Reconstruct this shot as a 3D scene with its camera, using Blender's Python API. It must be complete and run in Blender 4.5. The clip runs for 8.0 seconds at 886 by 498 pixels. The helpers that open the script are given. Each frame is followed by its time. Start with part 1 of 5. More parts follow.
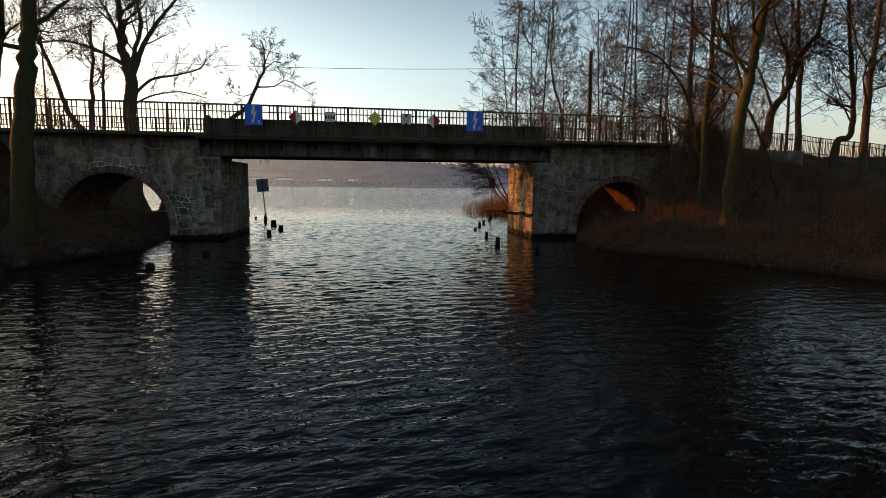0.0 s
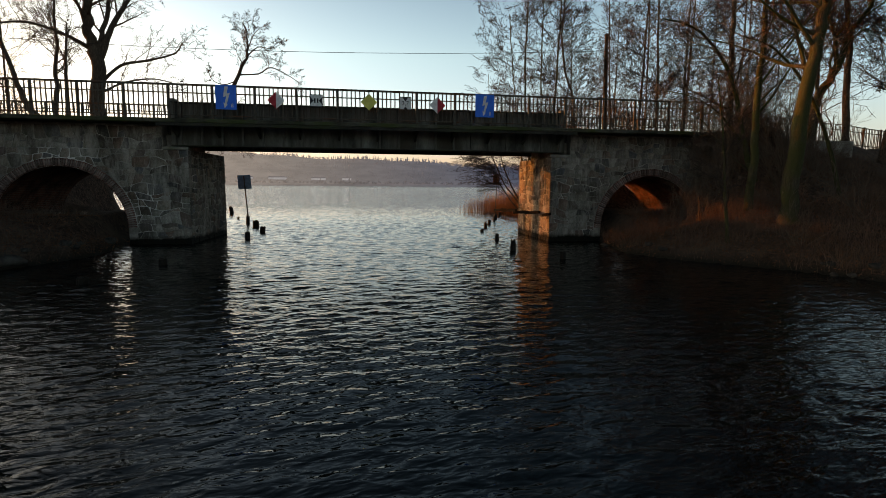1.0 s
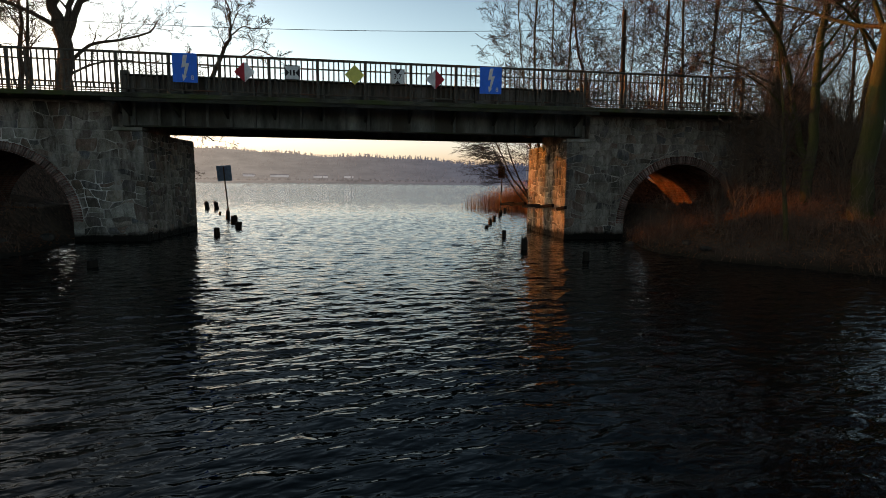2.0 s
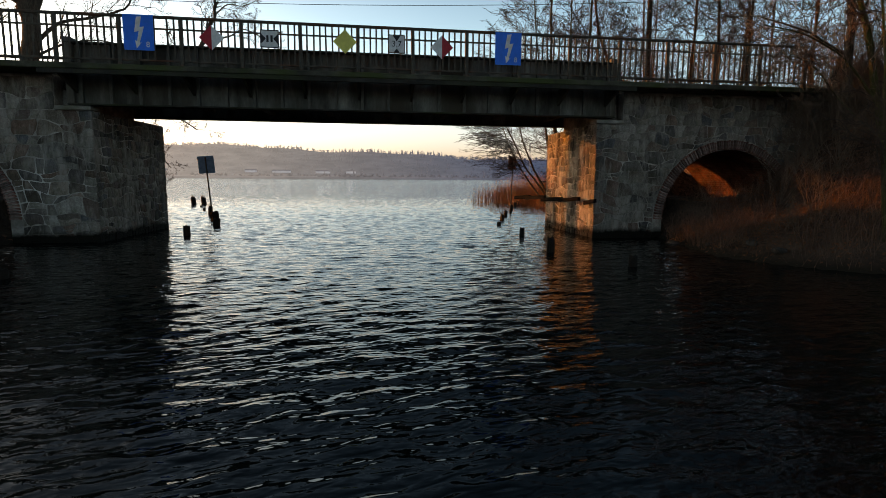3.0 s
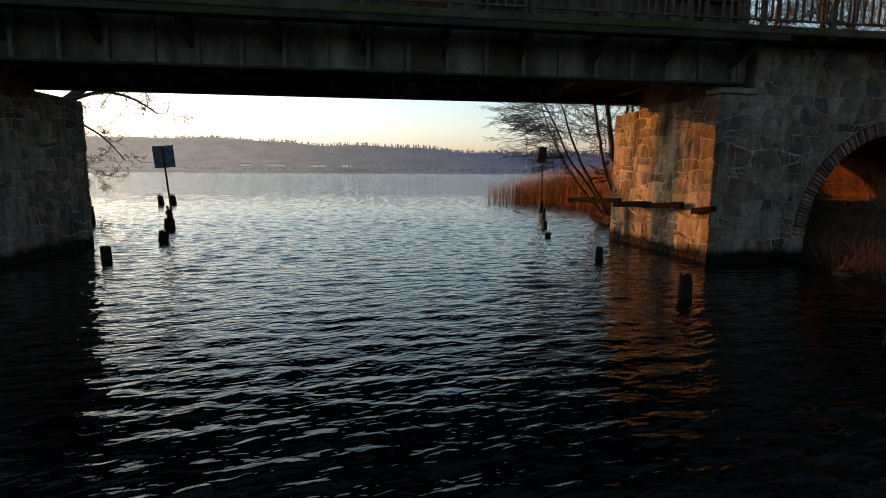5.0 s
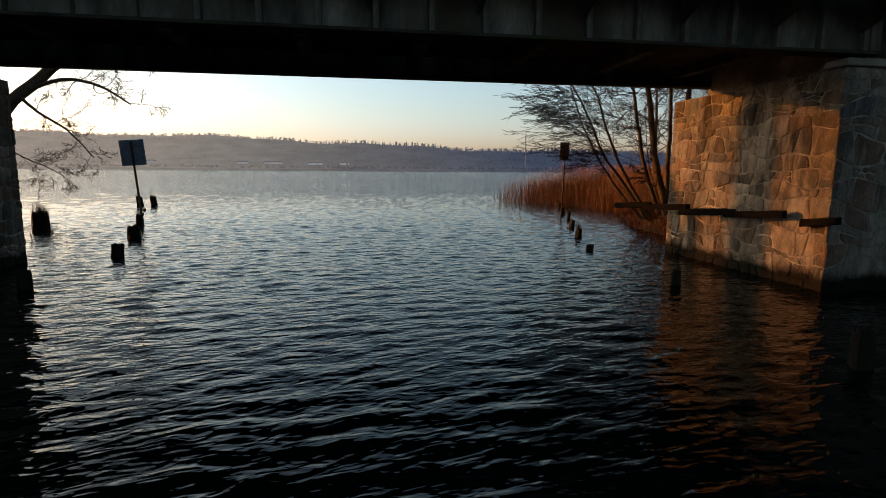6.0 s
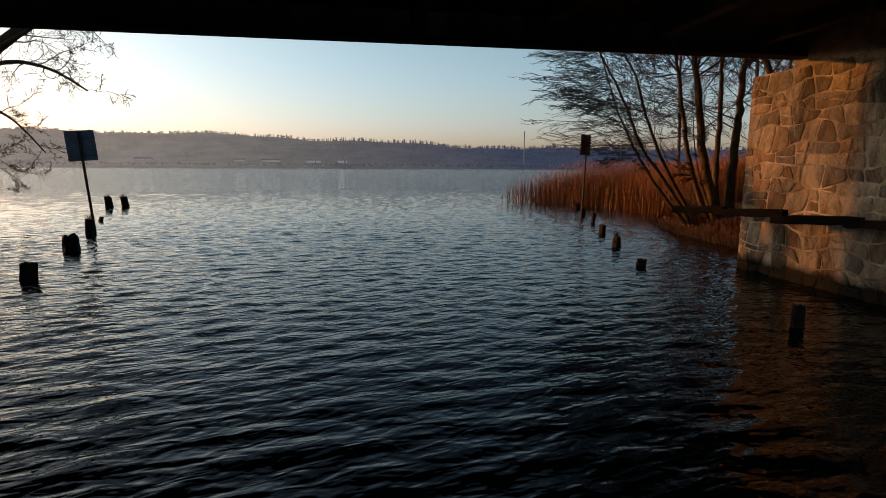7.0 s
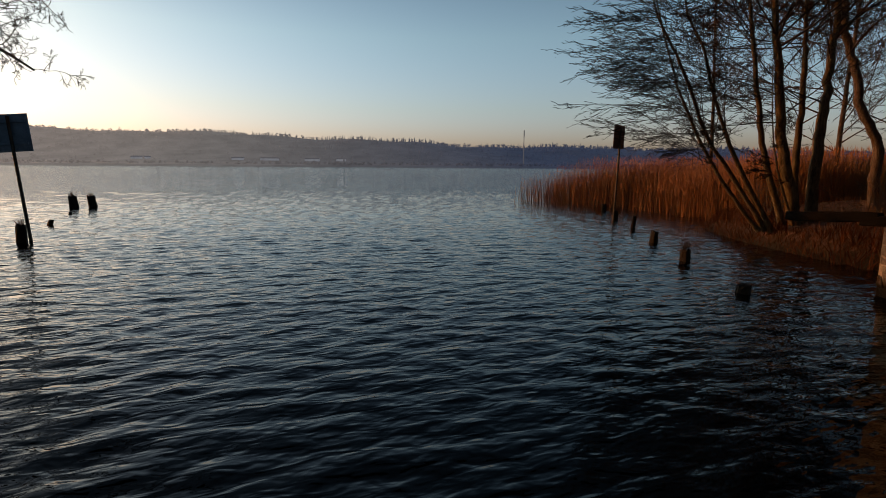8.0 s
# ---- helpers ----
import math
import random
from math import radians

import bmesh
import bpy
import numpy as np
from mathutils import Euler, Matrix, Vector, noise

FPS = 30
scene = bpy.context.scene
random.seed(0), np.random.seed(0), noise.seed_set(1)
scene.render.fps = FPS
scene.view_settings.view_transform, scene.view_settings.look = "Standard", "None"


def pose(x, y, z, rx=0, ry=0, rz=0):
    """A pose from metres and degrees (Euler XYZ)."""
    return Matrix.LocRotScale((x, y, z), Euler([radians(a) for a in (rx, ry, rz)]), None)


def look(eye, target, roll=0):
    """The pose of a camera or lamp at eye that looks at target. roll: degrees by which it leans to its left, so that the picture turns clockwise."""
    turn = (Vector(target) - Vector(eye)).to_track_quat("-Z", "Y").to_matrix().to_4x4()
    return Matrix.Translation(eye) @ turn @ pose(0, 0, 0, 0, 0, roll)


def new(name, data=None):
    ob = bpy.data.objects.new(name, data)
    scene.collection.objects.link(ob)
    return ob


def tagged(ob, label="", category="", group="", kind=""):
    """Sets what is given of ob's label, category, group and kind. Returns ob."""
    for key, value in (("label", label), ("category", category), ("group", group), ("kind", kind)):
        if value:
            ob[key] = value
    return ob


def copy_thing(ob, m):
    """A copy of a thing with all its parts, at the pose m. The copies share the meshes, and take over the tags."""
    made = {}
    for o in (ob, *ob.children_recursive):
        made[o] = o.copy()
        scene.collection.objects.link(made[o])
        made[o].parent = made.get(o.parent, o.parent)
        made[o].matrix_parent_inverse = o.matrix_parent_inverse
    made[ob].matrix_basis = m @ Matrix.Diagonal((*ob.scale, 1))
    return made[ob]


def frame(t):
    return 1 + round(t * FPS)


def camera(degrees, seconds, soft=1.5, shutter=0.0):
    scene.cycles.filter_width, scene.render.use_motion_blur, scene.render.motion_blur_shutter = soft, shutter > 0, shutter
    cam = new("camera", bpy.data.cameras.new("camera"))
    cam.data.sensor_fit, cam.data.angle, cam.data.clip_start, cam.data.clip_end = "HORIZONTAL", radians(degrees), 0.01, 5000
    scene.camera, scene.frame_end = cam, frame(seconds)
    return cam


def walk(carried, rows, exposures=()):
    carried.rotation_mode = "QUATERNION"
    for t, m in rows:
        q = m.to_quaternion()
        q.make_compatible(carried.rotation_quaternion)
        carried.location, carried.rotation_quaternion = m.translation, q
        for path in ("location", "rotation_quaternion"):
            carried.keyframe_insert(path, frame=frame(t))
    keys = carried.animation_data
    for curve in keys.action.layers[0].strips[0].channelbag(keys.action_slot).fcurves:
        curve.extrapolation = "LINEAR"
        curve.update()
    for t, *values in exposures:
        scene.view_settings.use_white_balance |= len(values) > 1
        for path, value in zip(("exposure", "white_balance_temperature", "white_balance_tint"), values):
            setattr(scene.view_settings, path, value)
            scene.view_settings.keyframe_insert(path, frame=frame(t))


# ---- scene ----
cam = camera(78.9, 8.0, soft=0.7)
PATH = [
    (0, (-6.895, -21.854, 2.174), (-6.612, -19.888, 1.941), 0.6),
    (0.5, (-6.895, -20.322, 2.155), (-6.602, -18.357, 1.922), 0.5),
    (1, (-6.847, -18.937, 2.031), (-6.544, -16.974, 1.795), 0.5),
    (1.5, (-6.594, -17.648, 1.87), (-6.294, -15.685, 1.633), 0.6),
    (3, (-6.111, -13.879, 1.587), (-5.827, -11.916, 1.327), 0.4),
    (3.5, (-6.115, -12.675, 1.563), (-5.823, -10.714, 1.298), 0.3),
    (4, (-6.166, -11.445, 1.589), (-5.869, -9.486, 1.318), 0.2),
    (4.5, (-6.238, -10.243, 1.625), (-5.941, -8.284, 1.347), 0.3),
    (6, (-6.376, -6.469, 1.661), (-6.07, -4.514, 1.371), 0.4),
    (6.5, (-6.286, -5.257, 1.671), (-5.98, -3.302, 1.376), 0.4),
    (7, (-6.227, -4.013, 1.62), (-5.915, -2.06, 1.321), 0.3),
    (7.5, (-6.163, -2.694, 1.511), (-5.846, -0.741, 1.214), 0.6),
    (8, (-6.183, -1.496, 1.513), (-5.867, 0.456, 1.21), 0.4),
]
walk(cam, [(t, look(eye, target, roll)) for t, eye, target, roll in PATH], [(0.0, 1.58, 7950, 6), (1.5, 1.65, 7700, 6), (3.0, 1.76, 7300, 5), (4.5, 1.76, 7000, 3), (6.0, 1.24, 6900, 2), (6.5, 1.13, 6850, 3), (8.0, 0.7, 6550, 4)])


# ---- world and sun ----
SUN_AZ, SUN_EL = 60.6, 6.3      # degrees left of the bridge's axis, degrees above the horizon
world = bpy.data.worlds.new("evening_sky")
scene.world = world
world.use_nodes = True
wn, wl = world.node_tree.nodes, world.node_tree.links
wn.clear()
sky = wn.new("ShaderNodeTexSky")
sky.sky_type = "NISHITA"
sky.sun_disc = False
sky.sun_elevation = radians(SUN_EL)
sky.sun_rotation = radians(360 - SUN_AZ)
sky.altitude, sky.air_density, sky.dust_density, sky.ozone_density = 60, 1.0, 2.1, 2.0
wbg, wout = wn.new("ShaderNodeBackground"), wn.new("ShaderNodeOutputWorld")
wbg.inputs["Strength"].default_value = 0.095
# winter haze: paler low down, all round, and a deeper sky overhead
wtc, wsep, wramp, wmul = wn.new("ShaderNodeTexCoord"), wn.new("ShaderNodeSeparateXYZ"), wn.new("ShaderNodeValToRGB"), wn.new("ShaderNodeMix")
wmul.data_type, wmul.blend_type = "RGBA", "MULTIPLY"
wmul.inputs[0].default_value = 1.0
we = wramp.color_ramp.elements
we[0].position, we[0].color = 0.0, (1.85, 1.6, 2.75, 1)
we[1].position, we[1].color = 0.1, (1.78, 1.62, 1.95, 1)
for p, c in ((0.22, (1.74, 1.64, 1.66, 1)), (0.5, (0.6, 0.585, 0.6, 1)), (1.0, (0.25, 0.25, 0.245, 1))):
    e = we.new(p)
    e.color = c
wl.new(wtc.outputs["Generated"], wsep.inputs["Vector"])
wl.new(wsep.outputs["Z"], wramp.inputs["Fac"])
wl.new(sky.outputs["Color"], wmul.inputs[6])
wl.new(wramp.outputs["Color"], wmul.inputs[7])
# the haze brightens smoothly towards the low sun
wdot, wmap, wtow = wn.new("ShaderNodeVectorMath"), wn.new("ShaderNodeMapRange"), wn.new("ShaderNodeVectorMath")
wdot.operation, wtow.operation = "DOT_PRODUCT", "SCALE"
wdot.inputs[1].default_value = (-math.sin(radians(SUN_AZ)), math.cos(radians(SUN_AZ)), 0)
wl.new(wtc.outputs["Generated"], wdot.inputs[0])
for key, v in (("From Min", -0.5), ("From Max", 1), ("To Min", 0.87), ("To Max", 1.06)):
    wmap.inputs[key].default_value = v
wl.new(wdot.outputs["Value"], wmap.inputs["Value"])
wl.new(wmul.outputs[2], wtow.inputs[0])
wl.new(wmap.outputs["Result"], wtow.inputs["Scale"])
wl.new(wtow.outputs["Vector"], wbg.inputs["Color"])
wl.new(wbg.outputs["Background"], wout.inputs["Surface"])
sun_data = bpy.data.lights.new("sun", "SUN")
sun_data.energy, sun_data.angle, sun_data.color = 1.95, radians(0.6), (1.0, 0.275, 0.02)
sun = new("sun", sun_data)
sd = Vector((-math.sin(radians(SUN_AZ)) * math.cos(radians(SUN_EL)), math.cos(radians(SUN_AZ)) * math.cos(radians(SUN_EL)), math.sin(radians(SUN_EL))))
sun.matrix_world = look(sd * 60, (0, 0, 0))


# ---- materials ----
def shader(name):
    m = bpy.data.materials.new(name)
    m.use_nodes = True
    t = m.node_tree
    t.nodes["Principled BSDF"].inputs["Specular IOR Level"].default_value = 0.12
    return m, t.nodes, t.links, t.nodes["Principled BSDF"]


def coords(nodes, links, scale=(1, 1, 1), kind="Object"):
    tc, mp = nodes.new("ShaderNodeTexCoord"), nodes.new("ShaderNodeMapping")
    mp.inputs["Scale"].default_value = scale
    links.new(tc.outputs[kind], mp.inputs["Vector"])
    return mp.outputs["Vector"]


def noise_tex(nodes, links, vec, scale, detail=5, rough=0.6, distortion=0.0):
    n = nodes.new("ShaderNodeTexNoise")
    n.inputs["Scale"].default_value, n.inputs["Detail"].default_value = scale, detail
    n.inputs["Roughness"].default_value, n.inputs["Distortion"].default_value = rough, distortion
    links.new(vec, n.inputs["Vector"])
    return n.outputs["Fac"]


def ramp(nodes, links, fac, stops):
    r = nodes.new("ShaderNodeValToRGB")
    e = r.color_ramp.elements
    while len(e) < len(stops):
        e.new(0.5)
    for el, (p, c) in zip(e, stops):
        el.position, el.color = p, (*c, 1)
    links.new(fac, r.inputs["Fac"])
    return r.outputs["Color"]


def mix(nodes, links, fac, a, b, mode="MIX"):
    m = nodes.new("ShaderNodeMix")
    m.data_type, m.blend_type = "RGBA", mode
    if isinstance(fac, (int, float)):
        m.inputs["Factor"].default_value = fac
    else:
        links.new(fac, m.inputs["Factor"])
    for key, v in (("A", a), ("B", b)):
        sock = [s for s in m.inputs if s.name == key and s.type == "RGBA"][0]
        if isinstance(v, tuple):
            sock.default_value = (*v, 1)
        else:
            links.new(v, sock)
    return [s for s in m.outputs if s.type == "RGBA"][0]


def bump(nodes, links, height, strength, distance, bsdf, normal=None):
    b = nodes.new("ShaderNodeBump")
    b.inputs["Strength"].default_value, b.inputs["Distance"].default_value = strength, distance
    links.new(height, b.inputs["Height"])
    if normal is not None:
        links.new(normal, b.inputs["Normal"])
    if bsdf is not None:
        links.new(b.outputs["Normal"], bsdf.inputs["Normal"])
    return b.outputs["Normal"]


def surface(name, stops, scale=6.0, fine=40.0, rough=0.8, bump_d=0.01, tint=None, metal=0.0, stretch=(1, 1, 1), vary=0.0, fine_mix=0.45):
    """A worn surface: a coarse and a fine noise, with an optional tint in patches and a per-object variation."""
    m, n, l, b = shader(name)
    vec = coords(n, l, stretch)
    big, small = noise_tex(n, l, vec, scale, 4), noise_tex(n, l, vec, fine, 6, 0.65)
    col = ramp(n, l, big, stops)
    col = mix(n, l, fine_mix, col, ramp(n, l, small, [(0.3, (0.3, 0.3, 0.3)), (0.7, (1, 1, 1))]), "MULTIPLY")
    if tint:
        patch = ramp(n, l, noise_tex(n, l, vec, scale * 0.37, 5), [(0.48, (0, 0, 0)), (0.62, (1, 1, 1))])
        col = mix(n, l, patch, col, tint)
    if vary:
        info = n.new("ShaderNodeObjectInfo")
        v = ramp(n, l, info.outputs["Random"], [(0, (1 - vary,) * 3), (1, (1 + vary,) * 3)])
        col = mix(n, l, 1.0, col, v, "MULTIPLY")
    l.new(col, b.inputs["Base Color"])
    b.inputs["Roughness"].default_value, b.inputs["Metallic"].default_value = rough, metal
    if bump_d:
        bump(n, l, small, 0.7, bump_d, b)
    return m


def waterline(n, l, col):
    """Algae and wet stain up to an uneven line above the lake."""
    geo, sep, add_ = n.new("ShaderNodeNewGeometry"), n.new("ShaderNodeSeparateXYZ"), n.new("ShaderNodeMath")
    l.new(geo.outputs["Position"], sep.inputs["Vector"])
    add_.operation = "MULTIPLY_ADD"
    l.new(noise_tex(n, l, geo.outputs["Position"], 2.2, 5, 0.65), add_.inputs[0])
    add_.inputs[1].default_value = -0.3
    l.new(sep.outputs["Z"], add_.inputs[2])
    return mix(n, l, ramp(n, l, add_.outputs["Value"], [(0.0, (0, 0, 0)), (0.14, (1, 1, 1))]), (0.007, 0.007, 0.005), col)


def stone_material():
    m, n, l, b = shader("fieldstone")
    vec = coords(n, l)
    info = n.new("ShaderNodeObjectInfo")
    base = ramp(n, l, info.outputs["Random"], [(0.0, (0.065, 0.066, 0.07)), (0.18, (0.36, 0.345, 0.315)), (0.34, (0.13, 0.107, 0.09)), (0.5, (0.43, 0.415, 0.375)),
                                                (0.66, (0.26, 0.18, 0.14)), (0.82, (0.14, 0.15, 0.162)), (1.0, (0.42, 0.36, 0.30))])
    grain = noise_tex(n, l, vec, 55, 6, 0.7)
    blot = noise_tex(n, l, vec, 3.1, 5, 0.6)
    col = mix(n, l, 0.75, base, ramp(n, l, grain, [(0.3, (0.25, 0.25, 0.25)), (0.7, (1.2, 1.2, 1.2))]), "MULTIPLY")
    stain = ramp(n, l, noise_tex(n, l, coords(n, l, (1, 1, 0.35)), 6.5, 5, 0.65), [(0.38, (0.4, 0.39, 0.38)), (0.58, (1, 1, 1))])
    col = mix(n, l, 0.8, col, stain, "MULTIPLY")
    lichen = ramp(n, l, blot, [(0.52, (0, 0, 0)), (0.66, (0.7, 0.7, 0.7))])
    col = mix(n, l, lichen, col, (0.09, 0.092, 0.062))
    geo = n.new("ShaderNodeNewGeometry")
    damp = ramp(n, l, noise_tex(n, l, geo.outputs["Position"], 0.9, 5, 0.6), [(0.36, (0.45, 0.44, 0.40)), (0.58, (1, 1, 1))])
    col = mix(n, l, 1.0, col, damp, "MULTIPLY")
    runs = n.new("ShaderNodeMapping")
    runs.inputs["Scale"].default_value = (2.4, 2.4, 0.7)
    l.new(geo.outputs["Position"], runs.inputs["Vector"])
    lime = ramp(n, l, noise_tex(n, l, runs.outputs["Vector"], 1.0, 7, 0.72), [(0.5, (0, 0, 0)), (0.64, (0.65, 0.65, 0.65))])
    col = mix(n, l, lime, col, (0.33, 0.31, 0.28))
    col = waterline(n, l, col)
    l.new(col, b.inputs["Base Color"])
    b.inputs["Roughness"].default_value = 0.85
    h = mix(n, l, 0.35, grain, noise_tex(n, l, vec, 9, 4))
    bump(n, l, h, 0.9, 0.02, b)
    return m


def mortar_material():
    m, n, l, b = shader("mortar")
    vec = coords(n, l)
    big, small = noise_tex(n, l, vec, 1.3, 6, 0.7), noise_tex(n, l, vec, 45, 5, 0.7)
    col = ramp(n, l, big, [(0.36, (0.12, 0.112, 0.10)), (0.5, (0.22, 0.205, 0.18)), (0.68, (0.5, 0.475, 0.43))])
    col = mix(n, l, 0.5, col, ramp(n, l, small, [(0.3, (0.4, 0.4, 0.4)), (0.7, (1, 1, 1))]), "MULTIPLY")
    # fresh lime smeared over two stretches of the joints
    geo = n.new("ShaderNodeNewGeometry")
    for centre, reach in (((-13.75, 0, 1.35), (0.9, 0.5, 1.0)), ((-16.2, 0, 2.85), (1.8, 0.5, 0.5))):
        mp, ln = n.new("ShaderNodeMapping"), n.new("ShaderNodeVectorMath")
        mp.vector_type = "TEXTURE"
        mp.inputs["Location"].default_value, mp.inputs["Scale"].default_value = centre, reach
        l.new(geo.outputs["Position"], mp.inputs["Vector"])
        ln.operation = "LENGTH"
        l.new(mp.outputs["Vector"], ln.inputs[0])
        near = ramp(n, l, ln.outputs["Value"], [(0.2, (0.6, 0.6, 0.6)), (0.9, (0, 0, 0))])
        col = mix(n, l, near, col, (0.72, 0.71, 0.68))
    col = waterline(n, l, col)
    l.new(col, b.inputs["Base Color"])
    b.inputs["Roughness"].default_value = 0.92
    bump(n, l, small, 0.8, 0.012, b)
    return m


def brick_lining_material():
    m, n, l, b = shader("barrel_brick")
    tc = n.new("ShaderNodeTexCoord")
    br = n.new("ShaderNodeTexBrick")
    br.inputs["Scale"].default_value = 1.0
    br.inputs["Brick Width"].default_value, br.inputs["Row Height"].default_value, br.inputs["Mortar Size"].default_value = 0.25, 0.075, 0.008
    br.inputs["Color1"].default_value, br.inputs["Color2"].default_value = (0.12, 0.042, 0.024, 1), (0.085, 0.034, 0.022, 1)
    br.inputs["Mortar"].default_value = (0.11, 0.09, 0.075, 1)
    l.new(tc.outputs["UV"], br.inputs["Vector"])
    vec = coords(n, l)
    dirt = ramp(n, l, noise_tex(n, l, vec, 2.0, 6, 0.7), [(0.35, (0.12, 0.11, 0.10)), (0.62, (1, 1, 1))])
    l.new(mix(n, l, 0.95, br.outputs["Color"], dirt, "MULTIPLY"), b.inputs["Base Color"])
    b.inputs["Roughness"].default_value = 0.9
    bump(n, l, br.outputs["Fac"], -0.6, 0.01, b)
    return m


def water_material():
    m, n, l, b = shader("lake_water")
    b.inputs["Base Color"].default_value = (0.0015, 0.0035, 0.004, 1)
    b.inputs["IOR"].default_value, b.inputs["Specular IOR Level"].default_value = 1.24, 0.5
    sep, mr = n.new("ShaderNodeSeparateXYZ"), n.new("ShaderNodeMapRange")
    l.new(coords(n, l), sep.inputs["Vector"])
    for key, v in (("From Min", 18), ("From Max", 90), ("To Min", 0.015), ("To Max", 0.07)):
        mr.inputs[key].default_value = v
    l.new(sep.outputs["Y"], mr.inputs["Value"])
    gust = n.new("ShaderNodeMath")
    gust.operation = "MULTIPLY"
    l.new(mr.outputs["Result"], gust.inputs[0])
    l.new(ramp(n, l, noise_tex(n, l, coords(n, l, (0.05, 0.22, 1)), 1.0, 5, 0.6), [(0.3, (0.75, 0.75, 0.75)), (0.7, (1.25, 1.25, 1.25))]), gust.inputs[1])
    l.new(gust.outputs["Value"], b.inputs["Roughness"])
    calm = n.new("ShaderNodeMapRange")
    for key, v in (("From Min", 18), ("From Max", 160), ("To Min", 1.0), ("To Max", 0.65)):
        calm.inputs[key].default_value = v
    l.new(sep.outputs["Y"], calm.inputs["Value"])
    def turned(scale):
        mp = n.new("ShaderNodeMapping")
        mp.inputs["Rotation"].default_value = (0, 0, radians(-11))
        l.new(coords(n, l), mp.inputs["Vector"])
        st = n.new("ShaderNodeMapping")
        st.inputs["Scale"].default_value = scale
        l.new(mp.outputs["Vector"], st.inputs["Vector"])
        return st.outputs["Vector"]

    n1 = bump(n, l, noise_tex(n, l, turned((1.0, 1.9, 1.0)), 3.0, 1.5, 0.5, 0.5), 1.0, 0.017, None)
    n2 = bump(n, l, noise_tex(n, l, turned((0.8, 1.7, 1.0)), 6.5, 1.5, 0.5, 0.4), 1.0, 0.012, None, n1)
    n3 = bump(n, l, noise_tex(n, l, turned((0.9, 1.4, 1.0)), 13, 1, 0.5), 1.0, 0.0022, None, n2)
    for ripple in [k for k in n if k.bl_idname == "ShaderNodeBump"]:
        l.new(calm.outputs["Result"], ripple.inputs["Strength"])
    # longer wind waves and gusts out on the open lake
    for lo, hi, scale, stretch, height in ((14, 30, 0.8, (0.4, 1.2, 1.0), 0.09), (24, 70, 0.16, (0.3, 1.3, 1.0), 0.34)):
        lake = n.new("ShaderNodeMapRange")
        lake.inputs["From Min"].default_value, lake.inputs["From Max"].default_value = lo, hi
        l.new(sep.outputs["Y"], lake.inputs["Value"])
        swell = n.new("ShaderNodeMath")
        swell.operation = "MULTIPLY"
        l.new(noise_tex(n, l, coords(n, l, stretch), scale, 6, 0.68), swell.inputs[0])
        l.new(lake.outputs["Result"], swell.inputs[1])
        n3 = bump(n, l, swell.outputs["Value"], 1.0, height, None, n3)
    l.new(n3, b.inputs["Normal"])
    return m


def bark_material(name, dark, light, moss=None, moss_cut=0.5):
    m, n, l, b = shader(name)
    vec = coords(n, l, (1, 1, 0.22))
    ridge, big = noise_tex(n, l, vec, 22, 6, 0.7, 0.6), noise_tex(n, l, coords(n, l), 1.2, 4)
    col = ramp(n, l, ridge, [(0.33, dark), (0.67, light)])
    if moss:
        f = ramp(n, l, big, [(moss_cut - 0.12, (0, 0, 0)), (moss_cut + 0.1, (1, 1, 1))])
        col = mix(n, l, f, col, mix(n, l, ridge, tuple(c * 0.45 for c in moss), moss))
    l.new(col, b.inputs["Base Color"])
    b.inputs["Roughness"].default_value = 0.92
    bump(n, l, ridge, 0.9, 0.025, b)
    return m


def ground_material():
    m, n, l, b = shader("leaf_litter")
    vec = coords(n, l)
    leaf = n.new("ShaderNodeTexVoronoi")
    leaf.inputs["Scale"].default_value = 11
    l.new(vec, leaf.inputs["Vector"])
    big, small = noise_tex(n, l, vec, 0.5, 5), noise_tex(n, l, vec, 16, 6, 0.7)
    col = ramp(n, l, leaf.outputs["Color"], [(0.1, (0.027, 0.018, 0.013)), (0.5, (0.062, 0.039, 0.028)), (0.9, (0.125, 0.074, 0.05))])
    col = mix(n, l, 0.6, col, ramp(n, l, small, [(0.3, (0.35, 0.35, 0.35)), (0.7, (1, 1, 1))]), "MULTIPLY")
    soil = ramp(n, l, big, [(0.42, (0, 0, 0)), (0.62, (0.8, 0.8, 0.8))])
    col = mix(n, l, soil, col, (0.085, 0.062, 0.046))
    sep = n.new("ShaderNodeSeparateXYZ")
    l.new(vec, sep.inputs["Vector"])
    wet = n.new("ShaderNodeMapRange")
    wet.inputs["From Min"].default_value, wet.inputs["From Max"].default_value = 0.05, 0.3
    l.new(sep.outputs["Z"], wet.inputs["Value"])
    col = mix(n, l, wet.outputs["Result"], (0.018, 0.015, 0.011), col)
    l.new(col, b.inputs["Base Color"])
    b.inputs["Roughness"].default_value = 0.95
    bump(n, l, mix(n, l, 0.5, small, leaf.outputs["Distance"]), 1.0, 0.05, b)
    return m


